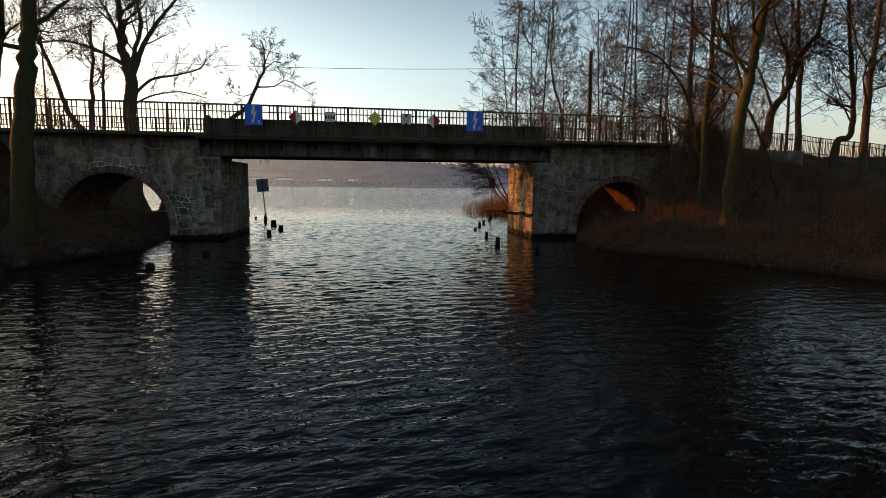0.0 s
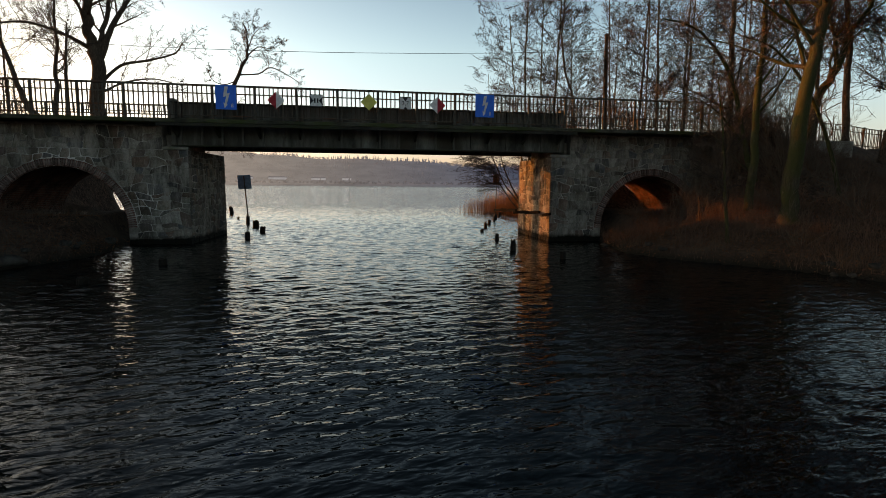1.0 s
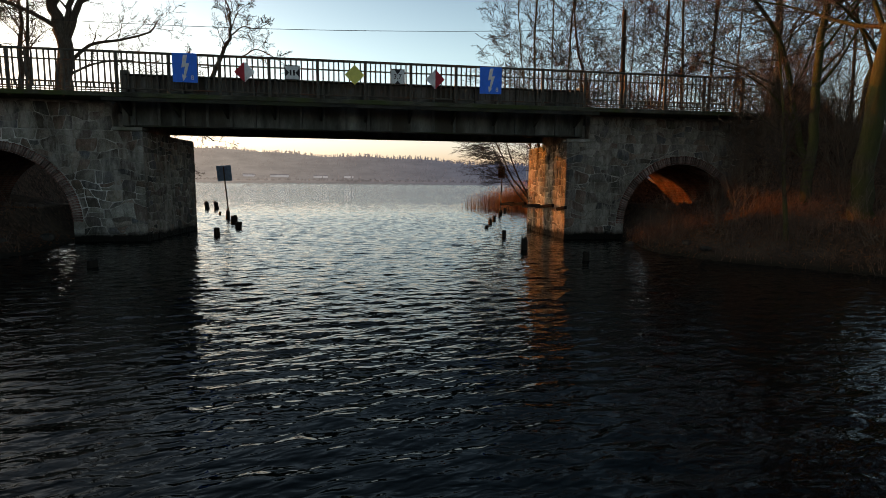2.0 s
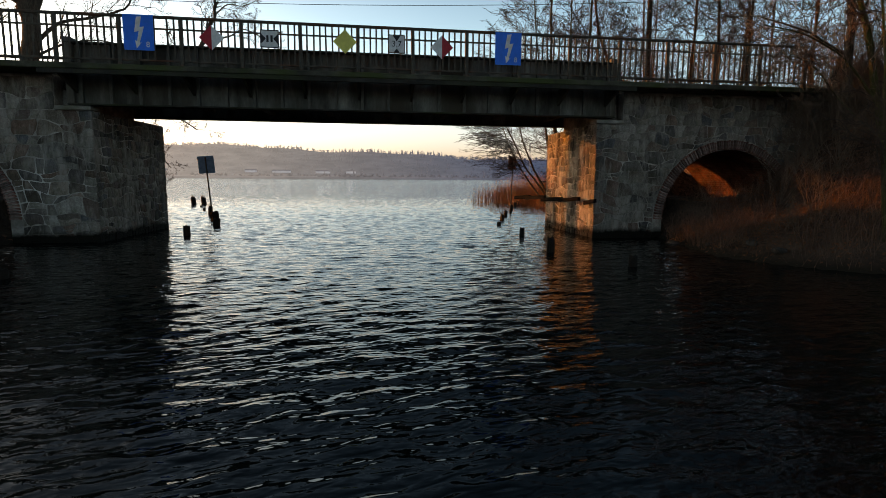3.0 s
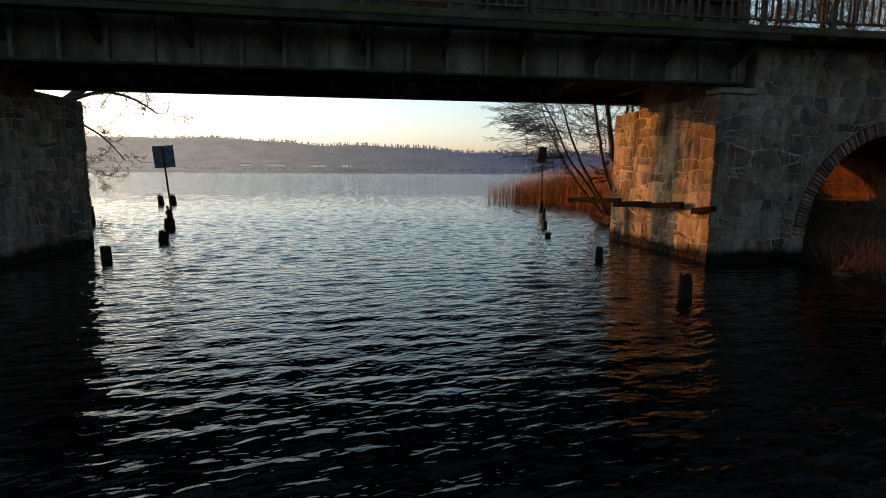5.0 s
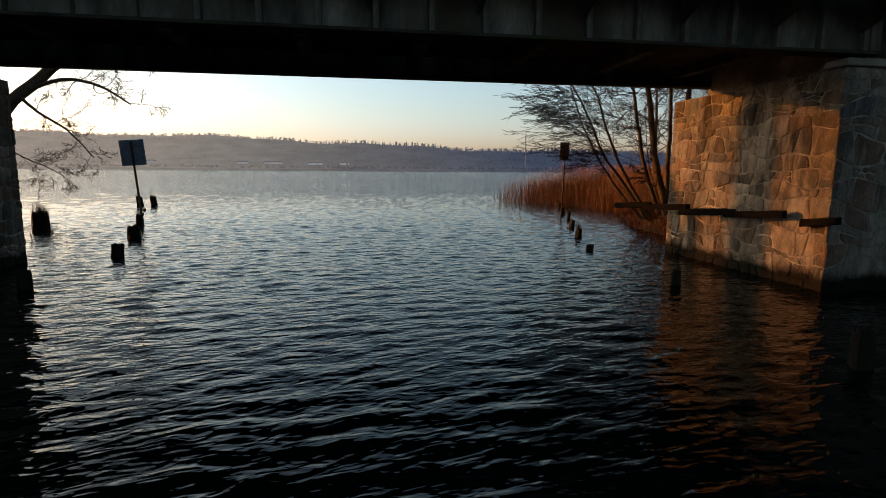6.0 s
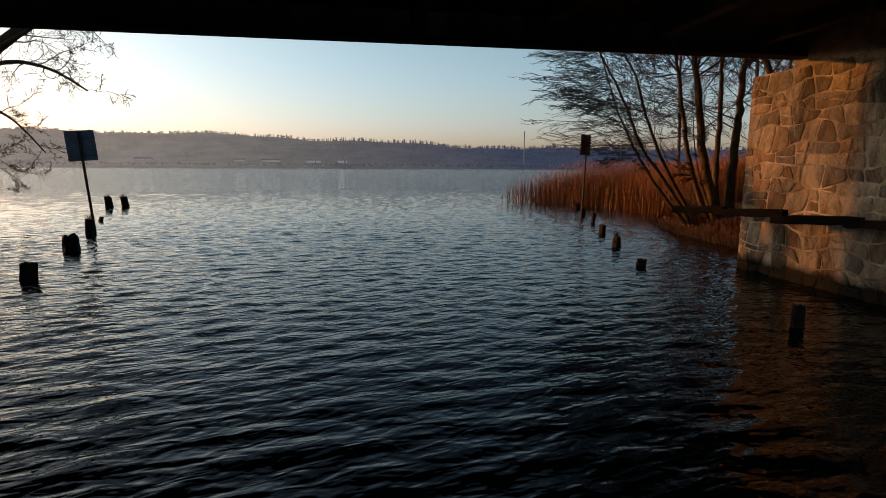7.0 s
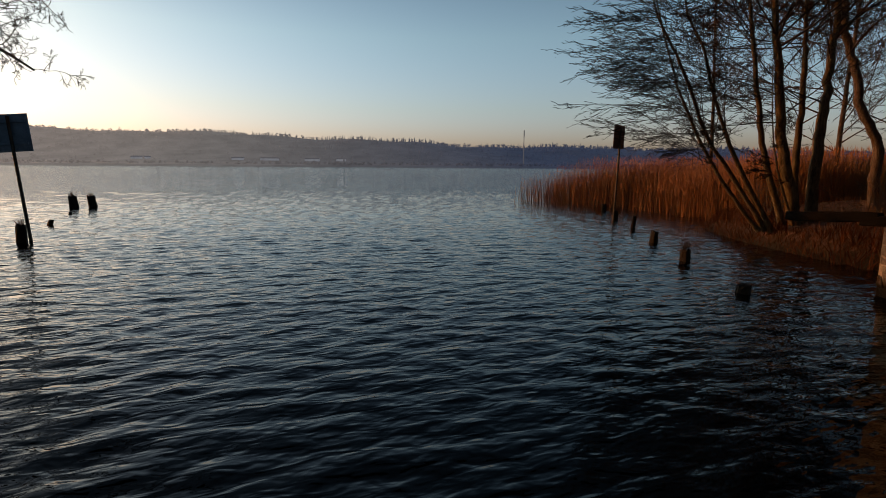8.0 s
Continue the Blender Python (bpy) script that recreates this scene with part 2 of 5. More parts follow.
def haze_glow_material(name, base, amount):
    """Far-shore surfaces: evening haze painted in as emission, more towards the sun."""
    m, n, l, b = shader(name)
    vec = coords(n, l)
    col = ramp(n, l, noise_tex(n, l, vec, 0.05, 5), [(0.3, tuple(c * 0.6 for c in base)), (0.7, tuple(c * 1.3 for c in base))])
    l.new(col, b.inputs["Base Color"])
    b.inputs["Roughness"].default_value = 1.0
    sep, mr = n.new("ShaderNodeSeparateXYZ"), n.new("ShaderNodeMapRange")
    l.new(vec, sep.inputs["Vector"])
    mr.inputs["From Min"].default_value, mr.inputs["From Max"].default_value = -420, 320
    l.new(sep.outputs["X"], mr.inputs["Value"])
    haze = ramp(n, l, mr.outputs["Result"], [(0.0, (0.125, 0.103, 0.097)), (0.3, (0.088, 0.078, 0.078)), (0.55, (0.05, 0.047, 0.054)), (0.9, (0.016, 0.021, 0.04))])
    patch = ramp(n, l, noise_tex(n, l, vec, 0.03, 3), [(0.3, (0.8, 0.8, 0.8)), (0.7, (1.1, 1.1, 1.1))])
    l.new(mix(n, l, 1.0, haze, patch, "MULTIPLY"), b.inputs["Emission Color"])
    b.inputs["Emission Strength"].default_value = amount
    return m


def plain(name, color, rough=0.5, metal=0.0, grime=0.25):
    m, n, l, b = shader(name)
    vec = coords(n, l)
    d = ramp(n, l, noise_tex(n, l, vec, 7, 6, 0.7), [(0.35, (1 - grime * 1.6,) * 3), (0.65, (1, 1, 1))])
    l.new(mix(n, l, 1.0, color, d, "MULTIPLY"), b.inputs["Base Color"])
    b.inputs["Roughness"].default_value, b.inputs["Metallic"].default_value = rough, metal
    b.inputs["Specular IOR Level"].default_value = 0.2
    return m


M_STONE, M_MORTAR, M_BARREL, M_WATER, M_GROUND = stone_material(), mortar_material(), brick_lining_material(), water_material(), ground_material()
M_BRICK = surface("ring_brick", [(0.3, (0.06, 0.032, 0.028)), (0.7, (0.19, 0.095, 0.075))], 14, 60, 0.9, 0.012, tint=(0.22, 0.18, 0.165), vary=0.5)
M_PLINTH = surface("wet_plinth", [(0.35, (0.02, 0.022, 0.016)), (0.65, (0.07, 0.066, 0.05))], 2.5, 40, 0.7, 0.02, tint=(0.05, 0.06, 0.025))
M_SHORESTONE = surface("dark_shore_stone", [(0.35, (0.02, 0.02, 0.018)), (0.65, (0.075, 0.07, 0.062))], 3.0, 30, 0.85, 0.02)
M_CONC = surface("old_concrete", [(0.35, (0.16, 0.15, 0.14)), (0.65, (0.34, 0.33, 0.31))], 1.8, 50, 0.9, 0.008, tint=(0.11, 0.115, 0.08))
# deck slab concrete, coloured near black to deepen the shade under the bridge
M_DARKCONC = surface("near_black_concrete", [(0.35, (0.025, 0.024, 0.022)), (0.65, (0.07, 0.066, 0.06))], 1.8, 50, 0.92, 0.008)
M_WALK = surface("mossy_walkway", [(0.35, (0.035, 0.036, 0.027)), (0.65, (0.11, 0.106, 0.085))], 2.2, 40, 0.92, 0.01, tint=(0.05, 0.062, 0.024))
M_STEEL = surface("painted_girder_steel", [(0.34, (0.035, 0.036, 0.032)), (0.5, (0.11, 0.112, 0.10)), (0.68, (0.24, 0.24, 0.22))], 1.9, 30, 0.75, 0.004, tint=(0.05, 0.045, 0.035), metal=0.0, stretch=(1, 1, 0.3))
# girder steel darkened to paint in the walkway's shadow, with greenish patches
M_DARKSTEEL = surface("shadowed_steel", [(0.35, (0.02, 0.02, 0.018)), (0.65, (0.06, 0.058, 0.05))], 1.8, 30, 0.85, 0.004, tint=(0.035, 0.04, 0.022), stretch=(1, 1, 0.4))
M_RAIL = surface("rusty_rail_paint", [(0.35, (0.055, 0.053, 0.046)), (0.65, (0.12, 0.105, 0.085))], 4, 40, 0.7, 0.003, tint=(0.10, 0.05, 0.03), metal=0.1)
M_PILE = surface("wet_pile_wood", [(0.3, (0.005, 0.0045, 0.004)), (0.7, (0.02, 0.016, 0.012))], 8, 40, 0.75, 0.02, stretch=(1, 1, 0.2))
M_BOARD = surface("tarred_plank", [(0.3, (0.0015, 0.0015, 0.0015)), (0.7, (0.005, 0.004, 0.0035))], 5, 50, 0.97, 0.01, stretch=(1, 0.2, 1))
for m_ in (M_PILE, M_BOARD):
    m_.node_tree.nodes["Principled BSDF"].inputs["Specular IOR Level"].default_value = 0.12
M_ROAD = surface("asphalt", [(0.3, (0.04, 0.04, 0.04)), (0.7, (0.065, 0.063, 0.06))], 2, 90, 0.9, 0.006)
M_BARK = bark_material("oak_bark", (0.028, 0.022, 0.017), (0.11, 0.085, 0.062))
M_ALDER = bark_material("alder_bark", (0.025, 0.021, 0.014), (0.12, 0.095, 0.058))
M_MOSSY = bark_material("mossy_bark", (0.022, 0.018, 0.013), (0.085, 0.068, 0.046), (0.055, 0.06, 0.022), 0.45)
M_TWIG = surface("twigs", [(0.3, (0.065, 0.05, 0.04)), (0.7, (0.16, 0.12, 0.09))], 3, 30, 0.85, 0.0)
M_TWIG_DARK = surface("dark_twigs", [(0.3, (0.03, 0.024, 0.02)), (0.7, (0.07, 0.052, 0.042))], 3, 30, 0.85, 0.0)
M_LEAF = surface("withered_leaves", [(0.3, (0.05, 0.019, 0.009)), (0.7, (0.12, 0.048, 0.02))], 2.0, 15, 0.8, 0.0)
M_REED = surface("dry_reed", [(0.3, (0.12, 0.05, 0.019)), (0.7, (0.27, 0.13, 0.053))], 0.6, 12, 0.8, 0.0)
M_RUSSET = surface("russet_brush", [(0.3, (0.03, 0.012, 0.006)), (0.7, (0.095, 0.034, 0.014))], 2.5, 12, 0.85, 0.0)
M_BRAMBLE = surface("dead_brambles", [(0.3, (0.06, 0.041, 0.032)), (0.7, (0.165, 0.108, 0.08))], 1.6, 12, 0.85, 0.0)
M_LITTER = surface("dark_leaf_litter", [(0.3, (0.06, 0.033, 0.021)), (0.7, (0.19, 0.09, 0.048))], 2.0, 15, 0.85, 0.0)
M_GRASS = surface("dry_grass", [(0.3, (0.055, 0.03, 0.018)), (0.7, (0.13, 0.072, 0.038))], 1.0, 12, 0.85, 0.0)
M_BLUE = plain("sign_blue", (0.015, 0.17, 0.82), 0.4, grime=0.1)
M_WHITE = plain("sign_white", (0.75, 0.76, 0.76), 0.45, grime=0.2)
M_RED = plain("sign_red", (0.42, 0.025, 0.04), 0.45, grime=0.2)
M_YELLOW = plain("sign_yellow", (0.72, 0.68, 0.16), 0.45, grime=0.15)
M_BLACK = plain("sign_black", (0.02, 0.02, 0.025), 0.5, grime=0.1)
M_SIGNBACK = plain("sign_back_grey", (0.22, 0.30, 0.40), 0.45, 0.3)
M_SIGNBROWN = plain("sign_back_rusty", (0.14, 0.07, 0.045), 0.7, 0.2)
M_WIRE = plain("cable_black", (0.02, 0.02, 0.02), 0.6)


# ---- mesh helpers ----
def mesh_from(name, verts, faces, material, smooth=False, uvs=None):
    me = bpy.data.meshes.new(name)
    me.from_pydata(verts, [], faces)
    if material:
        me.materials.append(material)
    if smooth:
        me.polygons.foreach_set("use_smooth", [True] * len(me.polygons))
    if uvs is not None:
        lay = me.uv_layers.new(name="UVMap")
        flat = []
        for f in me.polygons:
            for vi in f.vertices:
                flat.extend(uvs[vi])
        lay.data.foreach_set("uv", flat)
    me.update()
    return me


def quads(name, verts, faces, material, smooth=True):
    """A mesh of quads alone, from two arrays."""
    me = bpy.data.meshes.new(name)
    me.vertices.add(len(verts))
    me.vertices.foreach_set("co", np.asarray(verts, np.float32).ravel())
    me.loops.add(4 * len(faces))
    me.loops.foreach_set("vertex_index", np.asarray(faces, np.int32).ravel())
    me.polygons.add(len(faces))
    me.polygons.foreach_set("loop_start", np.arange(0, 4 * len(faces), 4, dtype=np.int32))
    me.polygons.foreach_set("use_smooth", np.full(len(faces), smooth))
    me.materials.append(material)
    me.update(calc_edges=True)
    return me


def add(name, me, parent=None, label="", m=None):
    ob = new(name, me)
    if parent is not None:
        ob.parent = parent
    if m is not None:
        ob.matrix_basis = m
    if label:
        ob["label"] = label
    return ob


def part(name, bm, material, parent=None, label="", m=None, smooth=False):
    me = bpy.data.meshes.new(name)
    bmesh.ops.recalc_face_normals(bm, faces=bm.faces)
    bm.to_mesh(me)
    bm.free()
    me.materials.append(material)
    if smooth:
        me.polygons.foreach_set("use_smooth", [True] * len(me.polygons))
    return add(name, me, parent, label, m)


def empty(name, x, y, z, label, category, group="", kind=""):
    ob = new(name)
    ob.matrix_basis = Matrix.Translation((x, y, z))
    ob.empty_display_size = 0.2
    return tagged(ob, label, category, group, kind)


def box(x0, x1, y0, y1, z0, z1, bevel=0.0, segments=1, bm=None):
    bm2 = bmesh.new()
    bmesh.ops.create_cube(bm2, size=1)
    for v in bm2.verts:
        v.co = Vector(((x0 + x1) / 2 + v.co.x * (x1 - x0), (y0 + y1) / 2 + v.co.y * (y1 - y0), (z0 + z1) / 2 + v.co.z * (z1 - z0)))
    if bevel:
        bmesh.ops.bevel(bm2, geom=list(bm2.edges), offset=bevel, segments=segments, affect="EDGES")
    if bm is None:
        return bm2
    tmp = bpy.data.meshes.new("tmp")
    bm2.to_mesh(tmp)
    bm2.free()
    bm.from_mesh(tmp)
    bpy.data.meshes.remove(tmp)
    return bm


def prism(points, y0, y1):
    """A closed outline in x and z, drawn out along y."""
    bm = bmesh.new()
    vs = [bm.verts.new((x, y0, z)) for x, z in points]
    f = bm.faces.new(vs)
    r = bmesh.ops.extrude_face_region(bm, geom=[f])
    for v in r["geom"]:
        if isinstance(v, bmesh.types.BMVert):
            v.co.y = y1
    return bm


class Tubes:
    """Collects tapered tubes into one mesh."""

    plans = {}

    def __init__(self):
        self.v, self.f, self.n = [], [], 0

    def tube(self, pts, radii, sides):
        pts = np.asarray(pts, float)
        k = len(pts)
        t = np.empty_like(pts)
        t[1:-1] = pts[2:] - pts[:-2]
        t[0], t[-1] = pts[1] - pts[0], pts[-1] - pts[-2]
        t /= np.sqrt((t * t).sum(1))[:, None] + 1e-9
        if abs(t[0][2]) < 0.8:
            a = np.stack([t[:, 1], -t[:, 0], 0 * t[:, 0]], 1)
        else:
            a = np.stack([0 * t[:, 0], t[:, 2], -t[:, 1]], 1)
        a /= np.sqrt((a * a).sum(1))[:, None] + 1e-9
        b = np.stack([t[:, 1] * a[:, 2] - t[:, 2] * a[:, 1], t[:, 2] * a[:, 0] - t[:, 0] * a[:, 2], t[:, 0] * a[:, 1] - t[:, 1] * a[:, 0]], 1)
        if (k, sides) not in self.plans:
            ang = np.arange(sides) * (2 * math.pi / sides)
            i, j = np.meshgrid(np.arange(k - 1), np.arange(sides), indexing="ij")
            j2 = (j + 1) % sides
            f = np.stack([i * sides + j, i * sides + j2, (i + 1) * sides + j2, (i + 1) * sides + j], -1).reshape(-1, 4)
            self.plans[(k, sides)] = (np.cos(ang)[None, :, None], np.sin(ang)[None, :, None], f)
        c, s, f = self.plans[(k, sides)]
        ring = pts[:, None, :] + np.asarray(radii)[:, None, None] * (a[:, None, :] * c + b[:, None, :] * s)
        self.v.append(ring.reshape(-1, 3))
        self.f.append(f + self.n)
        self.n += k * sides

    def mesh(self, name, material, smooth=True):
        return quads(name, np.concatenate(self.v), np.concatenate(self.f), material, smooth)


# ---- the lie of the land ----
def lerp_tab(v, tab):
    return np.interp(v, [a for a, _ in tab], [b for _, b in tab])


SHORE_R = [(-400, 60), (-40, 15), (-20, 9.5), (-10, 5.2), (-8.9, 4.5), (-7.7, 4.0), (-6.2, 2.9), (-5.2, 1.9), (-3.6, 1.15), (-2.2, 1.35), (-0.8, 1.75), (0, 1.95), (4.2, 1.8), (5.5, 1.5), (7, 1.6), (8.8, 1.85),
           (10.8, 2.5), (12.7, 4.3), (16, 8), (22, 15), (40, 42), (100, 160), (400, 420), (640, 900)]
SHORE_L = [(-400, -70), (-60, -27), (-25, -20), (-12, -17), (-7.5, -15.7), (-5, -14.9), (-3, -14.1), (0, -14.3), (4.3, -14.3), (7.3, -14.3), (8.5, -16), (10, -18.3), (14, -20.3), (20, -25), (40, -40), (100, -110), (640, -700)]


def smooth(a, b, v):
    t = np.clip((v - a) / (b - a), 0, 1)
    return t * t * (3 - 2 * t)


def road_y(x):
    """How far the road has bent away from the bridge's line."""
    return np.where(x > 6.0, (x - 6.0) * 0.34, 0.0)


def land(x, y):
    """The ground's height."""
    x, y = np.asarray(x, float), np.asarray(y, float)
    dr, dl = x - lerp_tab(y, SHORE_R), lerp_tab(y, SHORE_L) - x
    d = np.maximum(dr, dl)
    prof = np.interp(d, [-8, -2, -0.25, 0, 0.25, 1.0, 2.2, 3.4, 6, 12, 60], [-2.2, -0.9, -0.22, -0.02, 0.22, 0.45, 0.8, 1.25, 1.7, 2.1, 3.0])
    beyond = smooth(4, 7, y)
    low = np.interp(d, [-8, -2, -0.2, 0, 0.18, 0.7, 3, 10, 60], [-2.2, -0.9, -0.25, -0.02, 0.27, 0.4, 0.58, 0.85, 1.6])
    z = prof * (1 - beyond) + low * beyond
    # the causeway on both sides of the bridge
    yr = road_y(x)
    out = np.maximum(np.maximum(-0.9 + yr - y, y - 4.5 - yr), 0)
    ramp_r, ramp_l = smooth(5.5, 7.7, x), smooth(-18.2, -20.3, x)
    top = np.where(x > -6, 1.05 + 2.86 * ramp_r, 1.0 + 2.91 * ramp_l)
    cause = top - 0.58 * out
    z = np.where((d > 0.0), np.maximum(z, np.where((x > 2.6) | (x < -15.2), cause, -9)), z)
    z = np.where((d > 0) & (out <= 0.0), np.minimum(z, np.maximum(top, 0.3)), z)
    # overgrown mound behind the left arch, its added height blocks the low sun
    mound = 4.2 * np.exp(-((x + 21.0) / 1.8) ** 4) * smooth(4.1, 5.4, y) * smooth(11.5, 10.4, y)
    z = np.where((x < -15.0) & (y > 4.0) & (y < 12), np.maximum(z, mound), z)
    # and a lower one behind the other arch
    z = z + np.where((x > 2.2) & (y > 4.0), 1.7 * np.exp(-((x - 4.7) / 1.3) ** 2 - ((y - 5.6) / 1.1) ** 2) * smooth(4.05, 4.7, y) * smooth(2.2, 3.2, x), 0)
    # the bank climbs in front of the arch's landward side
    z = z + np.where((x > 3.6) & (y < 0.6), 1.7 * np.exp(-((x - 6.5) / 1.4) ** 2 - ((y + 1.2) / 1.7) ** 2) * smooth(0.6, -0.3, y), 0)
    # the hills on the far shore, and the land behind
    far = smooth(640, 660, y) * 1.5 + smooth(650, 950, y) * (np.interp(x, [-700, -300, -20, 150, 400], [53, 51, 43, 35, 33]) + 2 * np.sin(x * 0.021) + 1.2 * np.sin(x * 0.053 + 2))
    back = smooth(-130, -170, y) * 4
    far = np.maximum(far, back)
    z = np.where(far > 0.01, np.maximum(z, far), z)
    return z


def spaced(lo, hi, step, far, growth):
    mid = list(np.arange(lo, hi + step / 2, step))
    out, s, v = [], step, hi
    while v < far:
        s *= growth
        v += s
        out.append(v)
    neg, s, v = [], step, lo
    while v > -far:
        s *= growth
        v -= s
        neg.append(v)
    return np.array(neg[::-1] + mid + out)


def grid_mesh(name, xs, ys, zf, material, smooth_faces=True):
    gx, gy = np.meshgrid(xs, ys)
    gz = zf(gx, gy)
    v = np.stack([gx, gy, gz], -1).reshape(-1, 3)
    nx, ny = len(xs), len(ys)
    i = (np.arange(ny - 1)[:, None] * nx + np.arange(nx - 1)[None, :]).reshape(-1)
    f = np.stack([i, i + 1, i + nx + 1, i + nx], -1)
    return quads(name, v, f, material, smooth_faces)


rs = np.random.RandomState(4)
LUMPS = [(rs.uniform(0.5, 2.6), rs.uniform(0, 6.283), rs.uniform(0, 6.283)) for _ in range(14)]


def lumps(x, y):
    z = 0
    for k, a, p in LUMPS:
        z = z + np.sin(k * (x * math.cos(a) + y * math.sin(a)) + p + 0.7 * np.sin(0.6 * k * y + p)) / (1 + k)
    return z * 0.06


def ground_height(x, y):
    z = land(x, y)
    near = (np.abs(x) < 60) & (np.abs(y) < 60)
    return z + np.where(near & (z > -0.3), lumps(x, y) * np.clip(z + 0.3, 0, 1), 0)


ground = add("ground", grid_mesh("ground", spaced(-30, 28, 0.35, 3000, 1.14), spaced(-20, 24, 0.35, 3000, 1.14), ground_height, M_GROUND))
tagged(ground, "brown leaf-littered earth bank sloping to the water", "ground", kind="structure")


# waves: trains of ripples that run across the channel, crests a little sharper than troughs
rs = np.random.RandomState(11)
WAVES = []
for i in range(46):
    lam = 0.21 * (1.019 ** i) * rs.uniform(0.92, 1.08)
    WAVES.append((2 * math.pi / lam, radians(rs.normal(103, 34)), rs.uniform(0, 6.283), 0.0023 * lam ** 0.45))


def wave_height(x, y):
    z = 0
    wx, wy = x + 0.35 * np.sin(0.7 * y + 0.4 * x), y + 0.3 * np.sin(0.55 * x + 1.0)
    for k, a, p, amp in WAVES:
        z = z + amp * np.sin(k * (wx * math.cos(a) + wy * math.sin(a)) + p)
    calm = np.clip(1.0 - (np.abs(x + 6) - 18) / 14, 0, 1) * np.clip(1.0 - (np.abs(y - 5) - 26) / 14, 0, 1)
    z = 0.026 * np.tanh(z * calm / 0.026)
    return z + 9.0 * z * z


def stretched(lo, hi, step, easy, growth, far, last):
    """Even steps, then slowly growing ones up to easy metres beyond, then fast growing ones."""
    def run():
        out, s, v = [], step, 0.0
        while v < far:
            s *= growth if v < easy else last
            v += s
            out.append(v)
        return np.array(out)
    r = run()
    return np.concatenate([lo - r[::-1], np.arange(lo, hi + step / 2, step), hi + r])


water_y = stretched(-18.5, 9, 0.08, 26, 1.015, 2900, 1.12)
water_x = stretched(-13, 1, 0.13, 18, 1.035, 2900, 1.15)
water = add("water", grid_mesh("water", water_x, water_y, wave_height, M_WATER))
tagged(water, "dark rippled lake water reflecting the evening sky", "water", kind="structure")


# ---- the bridge's masonry ----
R_ARCH, L_ARCH = (3.95, 0.5, 1.93), (-16.32, 0.55, 1.98)     # centre x, centre z, radius
SKEW = 0.055                                                    # how far the left pier's inner face turns towards the channel
FACE = 4.0                                                     # depth of the masonry


def arc(cx, cz, r, n=28, flip=False):
    pts = [(cx - r * math.cos(math.pi * i / n), cz + r * math.sin(math.pi * i / n)) for i in range(n + 1)]
    return pts[::-1] if flip else pts


def clip_poly(poly, px, pz, nx, nz):
    """Keeps the part of poly on the side of the point towards which (nx, nz) does not look."""
    out = []
    for i, (ax, az) in enumerate(poly):
        bx, bz = poly[(i + 1) % len(poly)]
        da, db = (ax - px) * nx + (az - pz) * nz, (bx - px) * nx + (bz - pz) * nz
        if da <= 0:
            out.append((ax, az))
        if da * db < 0:
            t = da / (da - db)
            out.append((ax + (bx - ax) * t, az + (bz - az) * t))
    return out


def stone_cells(u0, u1, v0, v1, su, sv, rng, arch=None):
    """Outlines of rubble stones in wandering courses that fill a rectangle of a wall."""
    beds = [v0]
    while beds[-1] < v1 - sv * 0.9:
        beds.append(beds[-1] + sv * rng.uniform(0.75, 1.3))
    k = (v1 - v0) / (beds[-1] - v0)
    beds = [v0 + (v - v0) * k for v in beds]
    phase = [(rng.uniform(0, 6), rng.uniform(0, 6), rng.uniform(0.12, 0.3) * sv) for _ in beds]

    def bed(i, u):
        if i in (0, len(beds) - 1):
            return beds[i]
        p, q, h = phase[i]
        return beds[i] + h * math.sin(2.3 * u + p) + 0.8 * h * math.sin(6.1 * u + q)

    raw = []
    for i in range(len(beds) - 1):
        u, lean0 = u0, 0.0
        while u < u1 - 0.02:
            w = su * rng.choice((0.55, 0.7, 0.85, 1.0, 1.2, 1.5)) * rng.uniform(0.9, 1.1)
            if u + w > u1 - 0.18 * su:
                w = u1 - u
            e = u + w
            lean1 = 0.0 if e >= u1 - 1e-6 else rng.uniform(-0.28, 0.28) * sv
            lo, hi = [], []
            for f in (0, 0.35, 0.7, 1):
                a = (u - lean0) + (e - lean1 - u + lean0) * f
                c = (u + lean0) + (e + lean1 - u - lean0) * f
                a, c = min(max(a, u0), u1), min(max(c, u0), u1)
                lo.append((a, bed(i, a)))
                hi.append((c, bed(i + 1, c)))
            if w < 0.8 * su and rng.random() < 0.3 or w > 1.15 * su and rng.random() < 0.25:
                m = [((p[0] + q[0]) / 2, (p[1] + q[1]) / 2 + rng.uniform(-0.03, 0.03)) for p, q in zip(lo, hi)]
                raw.append(lo + m[::-1])
                raw.append(m + hi[::-1])
            else:
                raw.append(lo + hi[::-1])
            u, lean0 = e, lean1
    cells = []
    for poly in raw:
        px, pz = sum(p[0] for p in poly) / len(poly), sum(p[1] for p in poly) / len(poly)
        if arch:
            cx, cz, r = arch
            if pz < cz:
                if abs(px - cx) < r + 0.2:
                    if abs(px - cx) < r:
                        continue
                s = 1 if px > cx else -1
                poly = clip_poly(poly, cx + s * (r + 0.26), pz, -s, 0) if abs(px - cx) > r else []
            else:
                d = math.hypot(px - cx, pz - cz)
                if d < r + 0.12:
                    continue
                nx, nz = (px - cx) / d, (pz - cz) / d
                poly = clip_poly(poly, cx + nx * (r + 0.27), cz + nz * (r + 0.27), -nx, -nz)
        if len(poly) < 3:
            continue
        cells.append(poly)
    return cells


